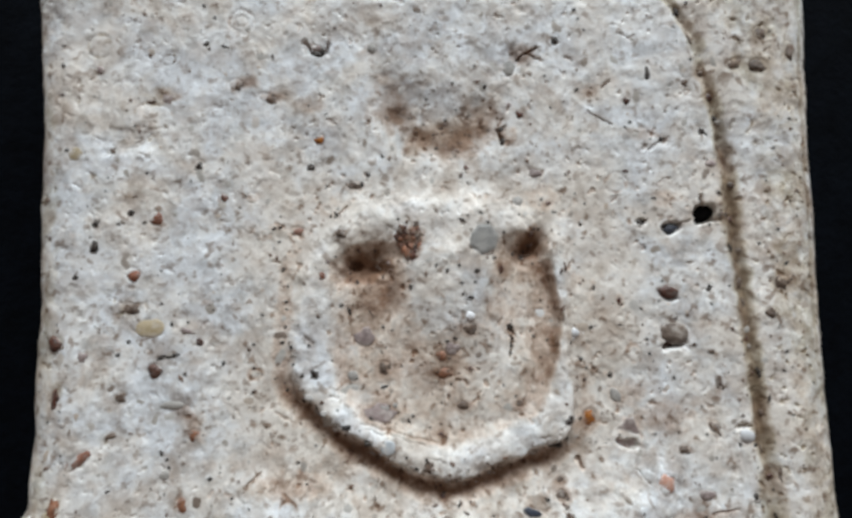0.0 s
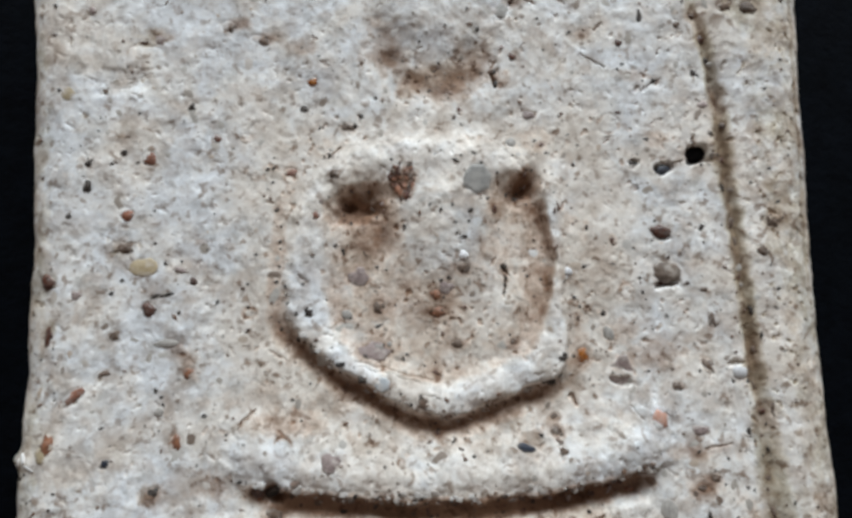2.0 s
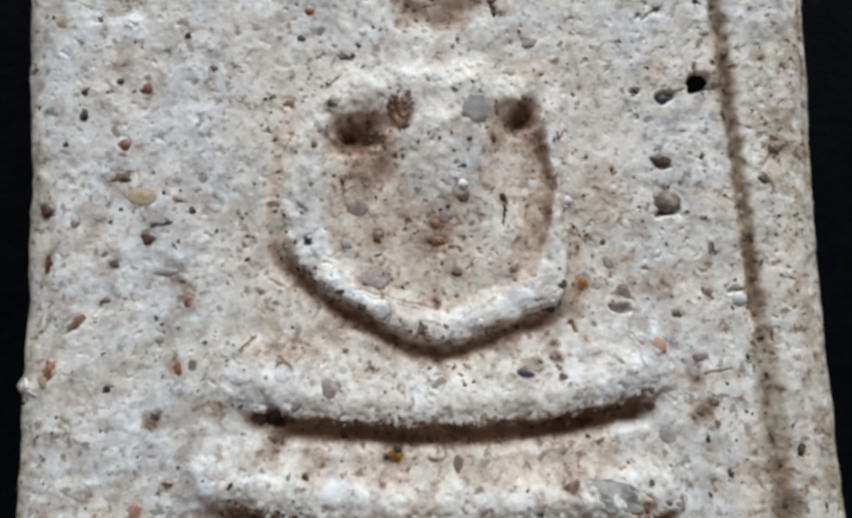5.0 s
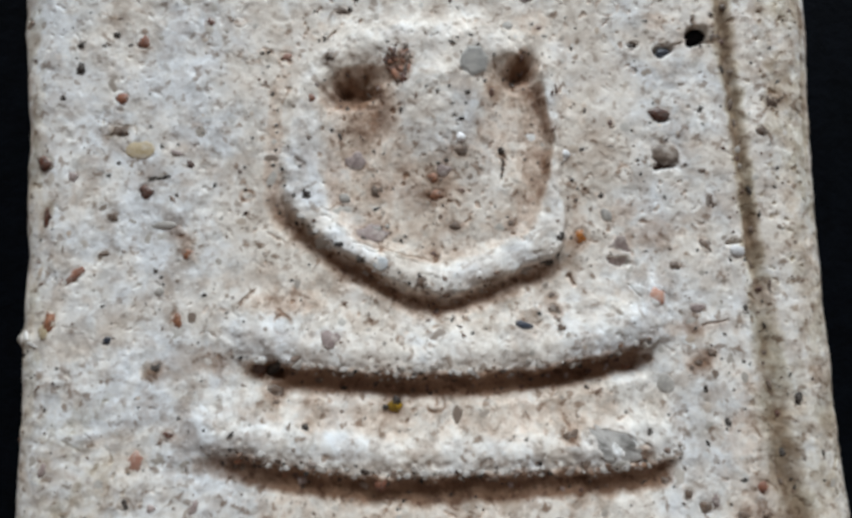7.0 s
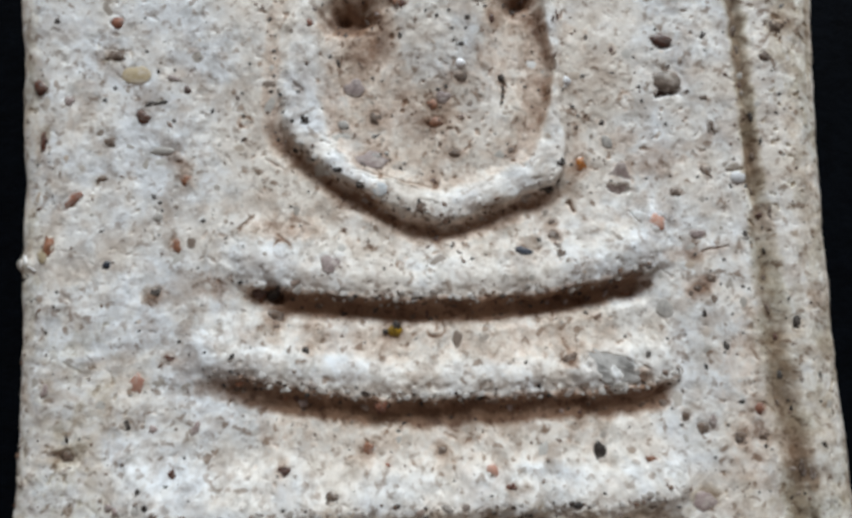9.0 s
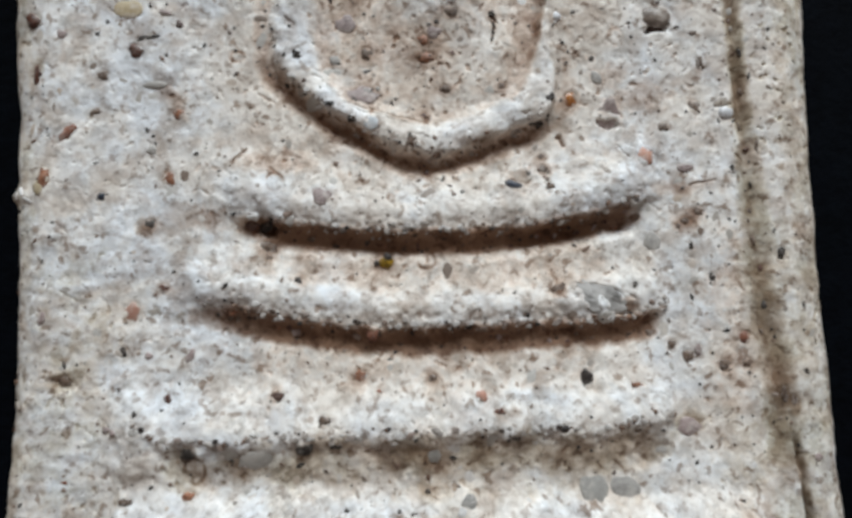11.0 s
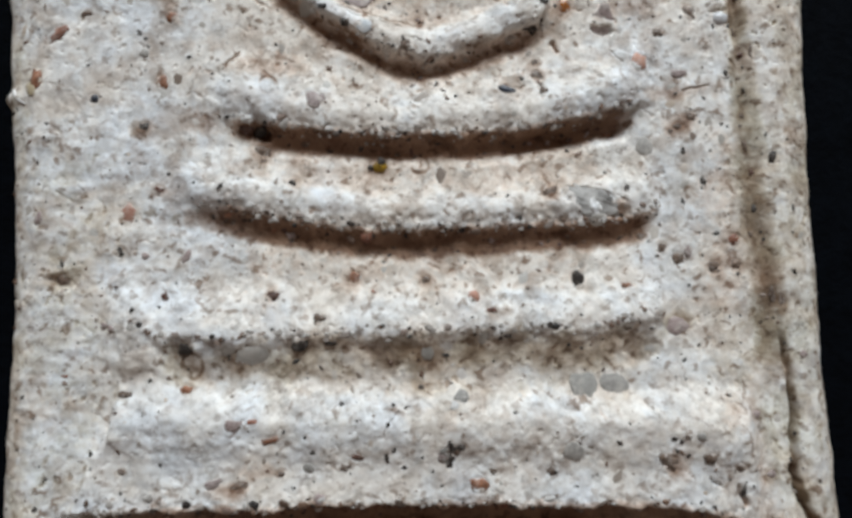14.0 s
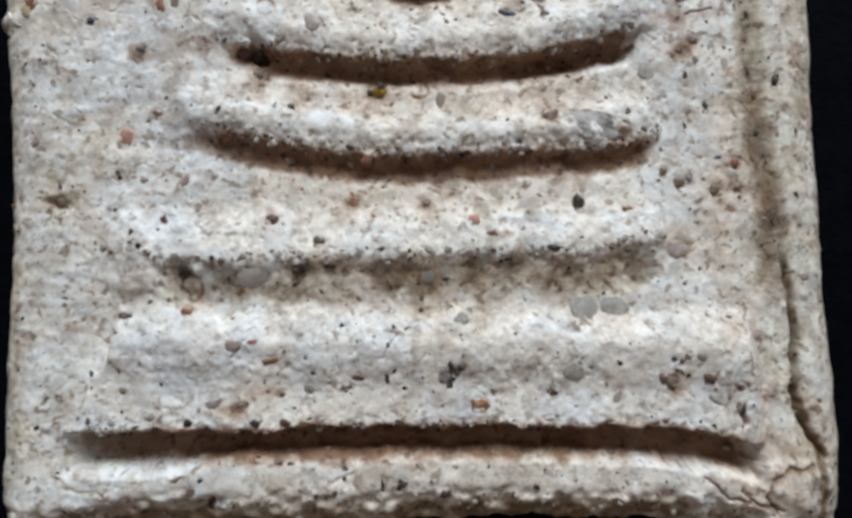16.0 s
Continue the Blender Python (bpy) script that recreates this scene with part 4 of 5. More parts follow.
grain("red", -1.57, -10.36, 0.16, 0.19, 0)
grain("black", 7.70, -8.14, 0.09, 0.11, 0)
# a grey stone laid bare where the tier's lip has spalled
bared_stone(4.88, -9.56, 0.84, 0.46, -26)
grain("pale", 5.02, -10.11, 0.22, 0.18, 0)
grain("brown", 3.69, -9.28, 0.21, 0.13, 30)
grain("red", 8.93, -10.80, 0.15, 0.17, 0)
grain("brown", 8.30, -11.57, 0.17, 0.17, 0)
grain("pale", -4.77, -13.58, 0.42, 0.25, 10)
grain("black", -3.44, -13.30, 0.23, 0.22, 0)
grain("black", -6.50, -13.27, 0.20, 0.16, 0)
grain("black", -2.62, -13.30, 0.18, 0.09, 0)
grain("pale", 4.35, -14.70, 0.38, 0.36, 0)
grain("grey", 5.20, -14.70, 0.38, 0.28, 0)
grain("red", -4.67, -15.29, 0.14, 0.09, 0)
grain("mauve", -5.17, -15.32, 0.19, 0.14, 0)
grain("rust", -4.22, -15.77, 0.30, 0.09, 15)
grain("darkred", -1.91, -16.32, 0.15, 0.09, 0)
# a crumbled black patch on the third tier
for k in range(14):
    grain(("black", "black", "grey", "brown")[k % 4], 0.50 + RND.gauss(0, 0.15), -16.38 + RND.gauss(0, 0.18), RND.uniform(0.08, 0.14), RND.uniform(0.06, 0.11), RND.randrange(180))
grain("rust", 1.28, -17.21, 0.26, 0.19, 0)
grain("brown", 1.66, -16.86, 0.14, 0.11, 0)
grain("grey", 3.85, -16.37, 0.27, 0.25, 0)
grain("brown", 3.25, -16.88, 0.14, 0.13, 0)
grain("brown", 7.45, -16.65, 0.19, 0.14, 0)
grain("black", 6.53, -16.09, 0.10, 0.08, 0)
grain("grey", 7.22, -16.04, 0.12, 0.10, 0)
grain("grey", -3.25, -16.56, 0.14, 0.12, 0)
grain("black", -0.85, -19.22, 0.19, 0.16, 0)
grain("black", 1.48, -18.84, 0.06, 0.06, 0)
grain("black", -2.34, -18.74, 0.11, 0.06, 0)
grain("mauve", 7.14, -13.20, 0.34, 0.21, 0)
grain("brown", 6.90, -11.00, 0.14, 0.17, 0)
grain("brown", 7.36, -11.28, 0.19, 0.16, 20)
grain("brown", 8.89, -11.50, 0.16, 0.13, 0)
grain("brown", -8.08, -14.49, 0.17, 0.12, 0)
grain("black", -10.03, -16.55, 0.09, 0.09, 0)
grain("black", -10.25, -17.27, 0.09, 0.09, 0)
grain("grey", 0.94, -14.88, 0.20, 0.18, 0)
grain("black", -9.30, 2.16, 0.08, 0.05, 0)
grain("black", -4.88, 2.06, 0.08, 0.08, 0)
grain("black", -0.25, 6.04, 0.05, 0.05, 0)
grain("black", -1.61, 4.26, 0.08, 0.08, 0)
grain("brown", -2.45, 3.36, 0.22, 0.11, 0)
grain("black", 0.06, 4.55, 0.08, 0.06, 0)
grain("darkred", 0.97, 3.87, 0.09, 0.13, 0)
grain("black", 2.09, 5.13, 0.08, 0.08, 0)
grain("black", 2.12, 4.75, 0.08, 0.11, 0)
grain("black", 0.76, 0.02, 0.05, 0.05, 0)
grain("bead", 0.95, -0.62, 0.14, 0.12, 0, -0.02)
grain("black", 0.52, -1.28, 0.08, 0.06, 0)
grain("brown", 2.41, -3.21, 0.11, 0.11, 0)
grain("black", 2.24, -1.27, 0.05, 0.08, 20)
grain("black", 2.23, -1.52, 0.05, 0.06, 0)
grain("black", 2.21, -1.75, 0.05, 0.06, 0)
grain("black", 2.19, -0.94, 0.10, 0.14, 35)
grain("red", -3.42, 0.59, 0.13, 0.13, 30)
grain("black", -4.59, 0.82, 0.08, 0.10, 0)
grain("black", -3.03, 2.35, 0.05, 0.05, 0)
grain("black", -2.98, 2.43, 0.06, 0.13, 40)
grain("black", -3.17, 2.40, 0.05, 0.06, 0)
grain("black", -4.72, 2.08, 0.08, 0.08, 0)
grain("brown", -2.83, 1.85, 0.16, 0.13, 0)
grain("black", -2.25, 3.41, 0.08, 0.08, 0)
grain("black", -2.05, 3.68, 0.09, 0.08, 0)
grain("darkred", 1.03, 3.41, 0.06, 0.05, 0)
grain("grey", 2.51, 2.85, 0.16, 0.14, 0)
grain("darkred", 3.43, 2.76, 0.14, 0.08, 30)
grain("black", 4.44, 2.13, 0.08, 0.08, 0)
grain("black", 4.77, 0.18, 0.06, 0.11, 0)
grain("bead", 4.10, -1.16, 0.13, 0.12, 0, -0.03)
grain("black", 4.36, -2.54, 0.08, 0.11, 0)
grain("darkred", 1.91, 0.81, 0.08, 0.14, 10)
grain("darkred", 3.72, 0.70, 0.06, 0.11, 0)
grain("darkred", 3.86, 0.78, 0.06, 0.13, 0)
grain("darkred", 0.95, -2.18, 0.11, 0.10, 0)
grain("rust", 0.10, -1.78, 0.13, 0.16, 30)
grain("rust", 0.22, -2.30, 0.23, 0.15, 0)
grain("mauve", 0.43, -1.59, 0.18, 0.16, 0)
grain("black", -1.14, 2.27, 0.08, 0.05, 0)
grain("black", 1.32, 2.46, 0.11, 0.05, -20)
grain("black", 0.95, 2.38, 0.06, 0.05, 0)
grain("black", 2.04, 1.86, 0.05, 0.05, 0)
grain("black", -0.78, 0.24, 0.06, 0.08, 0)
grain("black", -2.64, -0.43, 0.05, 0.14, 20)
grain("brown", -3.49, -0.59, 0.08, 0.08, 0)
grain("mauve", -2.16, -1.21, 0.26, 0.23, 0)
grain("brown", -1.59, -2.14, 0.19, 0.19, 0)
grain("black", 8.04, 2.42, 0.14, 0.13, 0)
grain("black", 6.25, 2.12, 0.14, 0.13, 0)
grain("brown", 8.19, -1.78, 0.13, 0.06, 0)
grain("blue", -1.46, -4.33, 0.23, 0.19, 0)
grain("mauve", -2.94, -6.42, 0.23, 0.23, 0)
grain("black", -1.41, -6.62, 0.06, 0.06, 0)
grain("brown", 3.68, -5.87, 0.06, 0.06, 0)
grain("darkred", 3.53, -6.02, 0.05, 0.06, 0)
grain("darkred", 0.10, -5.80, 0.08, 0.08, 0)
grain("darkred", 0.05, -4.07, 0.10, 0.08, 0)
grain("black", 3.45, -4.36, 0.14, 0.10, 0)
grain("brown", -4.58, -7.82, 0.16, 0.14, 0)
grain("brown", -4.46, -8.16, 0.11, 0.08, 0)
grain("brown", -9.28, -3.87, 0.19, 0.08, 20)
grain("grey", -7.74, -4.97, 0.12, 0.12, 0)
grain("black", -0.38, -4.72, 0.08, 0.08, 0)
grain("black", 0.11, -5.74, 0.06, 0.09, 0)
grain("brown", 3.61, -6.11, 0.08, 0.09, 0)
grain("black", 5.70, -6.23, 0.05, 0.05, 0)
grain("brown", 7.99, -7.14, 0.18, 0.12, 0)
grain("brown", 7.58, -7.41, 0.12, 0.09, 0)
grain("brown", 7.37, -7.56, 0.09, 0.08, 0)
grain("black", 4.35, -8.06, 0.08, 0.08, 0)
grain("brown", 6.35, -10.64, 0.12, 0.11, 0)
grain("black", -7.84, -12.25, 0.09, 0.09, 0)
grain("white", 0.72, -15.10, 0.12, 0.12, 0)
grain("pale", 0.04, -13.72, 0.18, 0.18, 0)
grain("black", 7.69, -13.76, 0.07, 0.07, 0)
grain("brown", 9.85, -12.38, 0.09, 0.19, 0)
grain("black", 6.90, -16.55, 0.07, 0.06, 0)
grain("brown", 6.88, -16.06, 0.12, 0.07, 0)
grain("mauve", 0.36, -16.44, 0.15, 0.12, 0)
grain("black", 0.51, -16.64, 0.12, 0.10, 0)
grain("brown", -2.33, -16.59, 0.21, 0.12, 0)
grain("black", -3.12, -16.13, 0.10, 0.06, 0)
grain("black", -1.16, -16.35, 0.06, 0.18, 15)
grain("mauve", -2.96, -17.35, 0.13, 0.13, 0)
grain("brown", -4.00, -16.69, 0.12, 0.07, 0)
grain("black", 0.30, -17.16, 0.07, 0.06, 0)
grain("mauve", -5.72, -16.83, 0.21, 0.10, 20)
grain("brown", -5.08, -16.96, 0.24, 0.12, 10)
grain("rust", -6.49, -14.45, 0.14, 0.14, 0)
grain("black", 8.32, -17.45, 0.07, 0.20, -15)
grain("brown", -8.04, -16.40, 0.13, 0.09, 0)
grain("black", -2.37, -18.97, 0.06, 0.06, 0)
grain("black", -1.36, -19.19, 0.06, 0.17, 0)
grain("brown", -4.10, -18.51, 0.12, 0.09, 0)
grain("brown", -6.86, -18.81, 0.26, 0.07, 20)
grain("mauve", 9.21, -17.18, 0.11, 0.09, 0)
grain("black", 6.72, -16.16, 0.06, 0.06, 0)
grain("brown", 6.44, -16.76, 0.18, 0.20, 0)
grain("brown", 6.24, -16.61, 0.12, 0.12, 0)
grain("black", -0.57, -15.09, 0.12, 0.05, 10)
grain("black", -0.17, -14.65, 0.09, 0.08, 0)
grain("black", -2.33, -14.96, 0.08, 0.06, 0)
grain("black", -1.10, -15.48, 0.06, 0.06, 0)
grain("black", -0.94, -15.04, 0.06, 0.06, 0)
grain("black", -1.92, -15.37, 0.05, 0.05, 0)
# dark crescent that stands in for the shadow under the grey-brown stone
grain("darkred", 7.12, -1.50, 0.27, 0.10, 5)
grain("brown", -8.99, 4.56, 0.38, 0.13, 10, 0.02)
grain("brown", -9.58, 4.35, 0.16, 0.13, 0, 0.02)
grain("ochre", -10.52, 4.21, 0.20, 0.20, 0, 0.02)
grain("brown", -9.21, 4.62, 0.14, 0.11, 0, 0.02)
grain("black", -10.91, 7.45, 0.09, 0.12, 20, 0.02)
grain("brown", -8.54, 7.26, 0.11, 0.11, 0, 0.02)
grain("brown", -6.01, 6.40, 0.20, 0.16, 0, 0.02)
grain("brown", -5.07, 6.01, 0.27, 0.13, -15, 0.02)
grain("brown", -7.97, 7.07, 0.19, 0.14, 20, 0.02)
grain("mauve", -8.00, 5.92, 0.14, 0.14, 0, 0.02)
grain("black", -3.62, 7.42, 0.19, 0.07, -10)
grain("black", -3.44, 7.52, 0.07, 0.11, 20)
grain("mauve", -3.58, 7.56, 0.13, 0.08, 0)
grain("mauve", -10.10, -1.66, 0.11, 0.12, 0)
grain("black", -9.32, -5.37, 0.18, 0.05, 15, 0.02)
grain("mauve", -10.52, -9.65, 0.10, 0.16, -20)
grain("brown", -6.98, -10.11, 0.11, 0.09, 30, 0.02)
grain("mauve", -7.69, -10.76, 0.11, 0.08, 0)
grain("mauve", -6.60, -10.81, 0.10, 0.18, -30)
grain("brown", -10.03, -10.77, 0.12, 0.08, 0, 0.02)
grain("mauve", -8.66, -12.62, 0.11, 0.08, 0)
grain("grey", -7.85, -12.67, 0.11, 0.10, 0)
grain("brown", -6.72, -0.17, 0.14, 0.08, 0, 0.02)
grain("mauve", -7.30, -0.97, 0.22, 0.06, -15)
grain("mauve", 7.69, -5.84, 0.20, 0.12, 0)
grain("black", 7.65, -9.71, 0.06, 0.05, 0, 0.02)
grain("brown", 6.94, -10.28, 0.09, 0.09, 0, 0.02)
grain("mauve", 7.60, -11.10, 0.09, 0.15, 0)
grain("brown", 10.07, -12.63, 0.08, 0.26, 0, 0.02)
grain("black", 9.42, -13.11, 0.14, 0.08, -30, 0.02)
grain("mauve", -9.87, 6.68, 0.10, 0.10, 0)
grain("brown", -7.66, 5.99, 0.09, 0.08, 0, 0.02)
grain("brown", -10.05, 3.54, 0.08, 0.09, 0, 0.02)
grain("brown", -8.99, 2.97, 0.18, 0.06, 0, 0.02)
grain("brown", -5.50, 2.96, 0.18, 0.14, 0, 0.02)
grain("brown", -8.64, 1.24, 0.08, 0.08, 0, 0.02)
grain("black", -7.42, 8.29, 0.08, 0.08, 0, 0.02)
grain("black", -2.33, 6.58, 0.08, 0.06, 0, 0.02)
grain("brown", -2.67, 5.90, 0.13, 0.05, 40, 0.02)
grain("black", 4.30, 8.82, 0.14, 0.10, -30, 0.02)
grain("brown", 1.79, 6.19, 0.18, 0.07, 10, 0.02)
grain("mauve", 3.10, 3.71, 0.20, 0.12, 0)
grain("black", 5.22, 7.48, 0.08, 0.08, 0, 0.02)
grain("black", 7.44, 5.10, 0.10, 0.05, 0, 0.02)
grain("darkred", 5.88, 3.76, 0.10, 0.07, 0)
grain("mauve", 8.55, 3.96, 0.14, 0.09, 0)
grain("red", -9.71, -13.95, 0.11, 0.06, 0)
grain("mauve", -8.43, -12.70, 0.09, 0.08, 0)
grain("mauve", 8.99, -15.61, 0.13, 0.09, 0)
grain("brown", 8.25, -16.88, 0.13, 0.10, -30, 0.02)
grain("mauve", 10.49, -14.06, 0.14, 0.09, 0)

# black plugs added as the shade of the air holes, and one blue-black grain
grain("soot", 8.31, 2.41, 0.30, 0.24, 35, 0.12, 1.8)
grain("soot", 8.10, 2.22, 0.18, 0.15, 0, 0.10, 2.0)
grain("blue_black", 7.27, 1.96, 0.21, 0.14, 0, 0.07, 1.9)
grain("soot", 6.31, 2.14, 0.13, 0.11, 0, 0.06, 2.0)
# dark crumbs gathered in the hollow throat and round the arm pits
for k in range(30):
    a, b = RND.gauss(0, 1), RND.gauss(0, 1)
    x, y = ((0.05 + 1.1 * a, 5.05 + 0.45 * b), (-2.3 + 0.60 * a, 1.35 + 0.40 * b), (2.85 + 0.35 * a, 1.45 + 0.45 * b))[k % 3 if k < 24 else 0]
    grain(("black", "brown", "mauve", "brown", "darkred")[k % 5], x, y, RND.uniform(0.04, 0.11), RND.uniform(0.03, 0.08), RND.randrange(180), 0.02)
# dark crumbs caught in the trenches
for edge, low, high in ((legs_edge, -5.0, 6.1), (tier_one_edge, -5.6, 6.3), (tier_three_drop, -9.2, 8.3)):
    for k in range(20):
        x = RND.uniform(low, high)
        grain(("brown", "darkred", "black", "rust", "mauve")[k % 5], x, float(edge(np.float64(x))) - 0.33 + RND.gauss(0, 0.13), RND.uniform(0.05, 0.13), RND.uniform(0.04, 0.09), RND.randrange(180))
# a speckled patch at the bottom of the lap
for k in range(16):
    grain(("black", "mauve", "grey", "brown")[k % 4], -1.55 + RND.gauss(0, 0.32), -3.36 + RND.gauss(0, 0.17), RND.uniform(0.04, 0.10), RND.uniform(0.03, 0.08), RND.randrange(180))
# crumbs of dirt along the border groove
for k in range(22):
    y = 9.0 - 0.95 * k + RND.uniform(-0.3, 0.3)
    grain(("black", "brown", "brown", "darkred")[k % 4], float(groove_x(np.array([y]))[0]) + RND.gauss(0, 0.09), y, RND.uniform(0.04, 0.10), RND.uniform(0.05, 0.16), RND.randrange(-30, 30), -0.02)
# a crumbled rusty lump on the chest
for k in range(48):
    a, r = RND.uniform(0, 2 * math.pi), RND.random() ** 0.5
    y = 0.60 * r * math.sin(a)
    grain(("rust", "darkred", "darkred", "rust", "brown")[k % 5], -0.78 + (0.40 + 0.25 * y) * r * math.cos(a), 1.68 + y, RND.uniform(0.07, 0.17), RND.uniform(0.05, 0.10), RND.randrange(60, 150), 0.012)


# shell rings that lie flush in the paste: place, size
RINGS = [(-5.84, 8.32, 0.34, 0.36), (-5.84, 8.32, 0.17, 0.17), (-8.42, 5.36, 0.60, 0.40), (-9.9, 7.4, 0.30, 0.34), (-0.03, -8.30, 0.26, 0.28), (-0.95, -6.55, 0.10, 0.12), (-6.36, -13.79, 0.27, 0.36),
         (4.9, -15.3, 0.28, 0.24), (-4.25, -5.98, 0.24, 0.28), (5.85, -1.80, 0.20, 0.27), (-5.30, -2.24, 0.22, 0.15), (5.6, 3.4, 0.33, 0.30)]


# hair cracks and small gashes: line, depth, width
CRACKS = [
    ([(2.61, 7.33), (2.83, 7.46), (3.18, 7.67)], 0.30, 0.028),
    ([(2.83, 7.46), (3.31, 7.34)], 0.30, 0.025),
    ([(6.66, 4.43), (7.12, 4.76)], 0.12, 0.030),
    ([(4.75, 5.65), (5.09, 5.48), (5.51, 5.25)], 0.12, 0.025),
    ([(5.26, 6.40), (5.42, 6.59)], 0.15, 0.030),
    ([(1.94, 5.08), (2.12, 4.82), (2.10, 4.63)], 0.25, 0.035),
    ([(1.93, 5.11), (2.18, 5.21)], 0.20, 0.030),
    ([(-3.95, 7.72), (-3.82, 7.49), (-3.57, 7.36), (-3.32, 7.49), (-3.25, 7.70)], 0.30, 0.050),
    ([(7.77, 2.20), (7.38, 2.04), (7.29, 1.89)], 0.25, 0.030),
    ([(8.17, 2.95), (8.25, 2.53)], 0.50, 0.040),
    ([(5.70, -5.08), (6.02, -5.52)], 0.06, 0.020),
    ([(-2.25, -3.66), (-1.54, -3.86), (-0.59, -4.17), (0.05, -4.29)], 0.06, 0.035),
    ([(-2.09, -3.85), (-1.22, -4.09), (-0.43, -4.33)], 0.05, 0.030),
    ([(7.81, -6.34), (8.51, -6.23)], 0.08, 0.030),
    ([(2.17, -0.98), (2.33, -1.19)], 0.20, 0.035),
    ([(2.21, -1.27), (2.23, -1.60), (2.17, -1.85)], 0.15, 0.020),
    ([(4.02, -4.80), (4.19, -5.08)], 0.20, 0.050),
    ([(-2.95, 2.44), (-2.70, 2.65)], 0.12, 0.025),
    ([(-5.10, -5.01), (-5.32, -5.18), (-5.54, -5.52)], 0.10, 0.030),
    ([(-1.24, -15.82), (-1.08, -15.54), (-0.79, -15.18)], 0.08, 0.025),
    ([(8.16, -17.41), (8.34, -17.85)], 0.25, 0.050),
    ([(7.49, -17.18), (7.72, -17.43)], 0.20, 0.035),
    ([(9.83, -17.05), (9.92, -17.69), (10.07, -18.11), (10.48, -18.82)], 0.40, 0.070),
    ([(8.98, -20.22), (8.73, -19.78), (8.97, -19.38), (9.35, -19.16), (10.06, -19.09)], 0.15, 0.060),
    ([(8.17, -19.64), (8.47, -19.97), (9.13, -20.15)], 0.12, 0.050),
    ([(7.23, -19.29), (7.73, -19.77), (8.33, -19.97)], 0.14, 0.040),
    ([(-5.88, -19.37), (-5.97, -19.70)], 0.35, 0.050),
    ([(-9.75, -18.52), (-9.21, -18.89), (-8.54, -19.03)], 0.06, 0.050),
    ([(-2.72, -19.08), (-2.14, -18.84)], 0.05, 0.040),
]


def press_cracks(dirt):
    for line, depth, width in CRACKS:
        xs, zs = [p[0] for p in line], [p[1] for p in line]
        near = (GX > min(xs) - 0.4) & (GX < max(xs) + 0.4) & (GY > min(zs) - 0.4) & (GY < max(zs) + 0.4)
        u, v = GX[near], GY[near]
        d = line_distance(line, u + 0.06 * lattice(76, 0.25, u, v), v + 0.06 * lattice(77, 0.25, u, v))
        gape = np.exp(-(d / (width * (1 + 0.5 * lattice(78, 0.3, u, v)))) ** 2)
        GZ[near] -= 0.7 * depth * gape
        dirt[near] = np.maximum(dirt[near], (0.22 + 2.0 * depth) * np.exp(-(d / (1.6 * width)) ** 2))


def press_rings(dirt):
    for x, y, rx, ry in RINGS:
        near = (np.abs(GX - x) < 1.2) & (np.abs(GY - y) < 1.2)
        dx, dy = GX[near] - x, GY[near] - y
        q = np.sqrt((dx / rx) ** 2 + (dy / ry) ** 2) + 0.20 * lattice(70, 0.4, GX[near], GY[near])
        band = np.exp(-((q - 1) * min(rx, ry) / 0.045) ** 2)
        GZ[near] -= 0.016 * band
        dirt[near] = np.maximum(dirt[near], (0.48 + 0.8 * lattice(71, 0.35, GX[near], GY[near])).clip(0, 1) * band)


def press_sockets():
    """Each grain sits in a small ring-shaped socket with a dirty rim."""
    dirt = np.zeros(GX.shape)
    for kind, x, y, rx, ry, turn in PRESSED:
        reach = 3.0 * max(rx, ry)
        j0, j1 = np.searchsorted(ys, (y - reach - 0.5, y + reach + 0.5))
        k0, k1 = np.searchsorted(us, ((x - reach + 11.3) / 23.4, (x + reach + 12.0) / 23.4))
        box = (slice(j0, j1), slice(k0, k1))
        if j1 - j0 < 2 or k1 - k0 < 2:
            continue
        c, s = math.cos(turn), math.sin(turn)
        dx, dy = GX[box] - x, GY[box] - y
        q = np.sqrt(((c * dx + s * dy) / rx) ** 2 + ((c * dy - s * dx) / ry) ** 2)
        GZ[box] -= min(0.10 * min(rx, ry), 0.006 if kind in FLUSH else 0.018) * np.exp(-((q - 1.05) / 0.22) ** 2)
        amount = {"black": 0.30, "brown": 0.55, "darkred": 0.6, "rust": 0.65, "stone": 0.6, "mauve": 0.4, "amber": 0.5}.get(kind, 0.25)
        dirt[box] = np.maximum(dirt[box], amount * np.exp(-(q / 1.65) ** 2))
    press_rings(dirt)
    press_cracks(dirt)
    return dirt


DIRT_SHADE = np.maximum(earth_shade_layer(), -0.5) + press_sockets() + 0.62 * pits(GX, GY)
# soil and painted shade are greyer towards the border and the outer edges
OLIVE = 0.20 * np.exp(-(GX / 2.2) ** 2 - ((GY - 5.3) / 1.4) ** 2) + np.maximum(np.maximum(smooth(-0.9, -0.3, GX - groove_x(GY)), smooth(0.0, 0.5, foot_edge(GX) - GY)), np.maximum(smooth(-7.0, -9.5, GX), 0.8 * smooth(-12.3, -13.2, GY) * (1 - smooth(-14.6, -15.4, GY)))) * (0.75 + 0.5 * lattice(61, 1.2, GX, GY)).clip(0.2, 1)


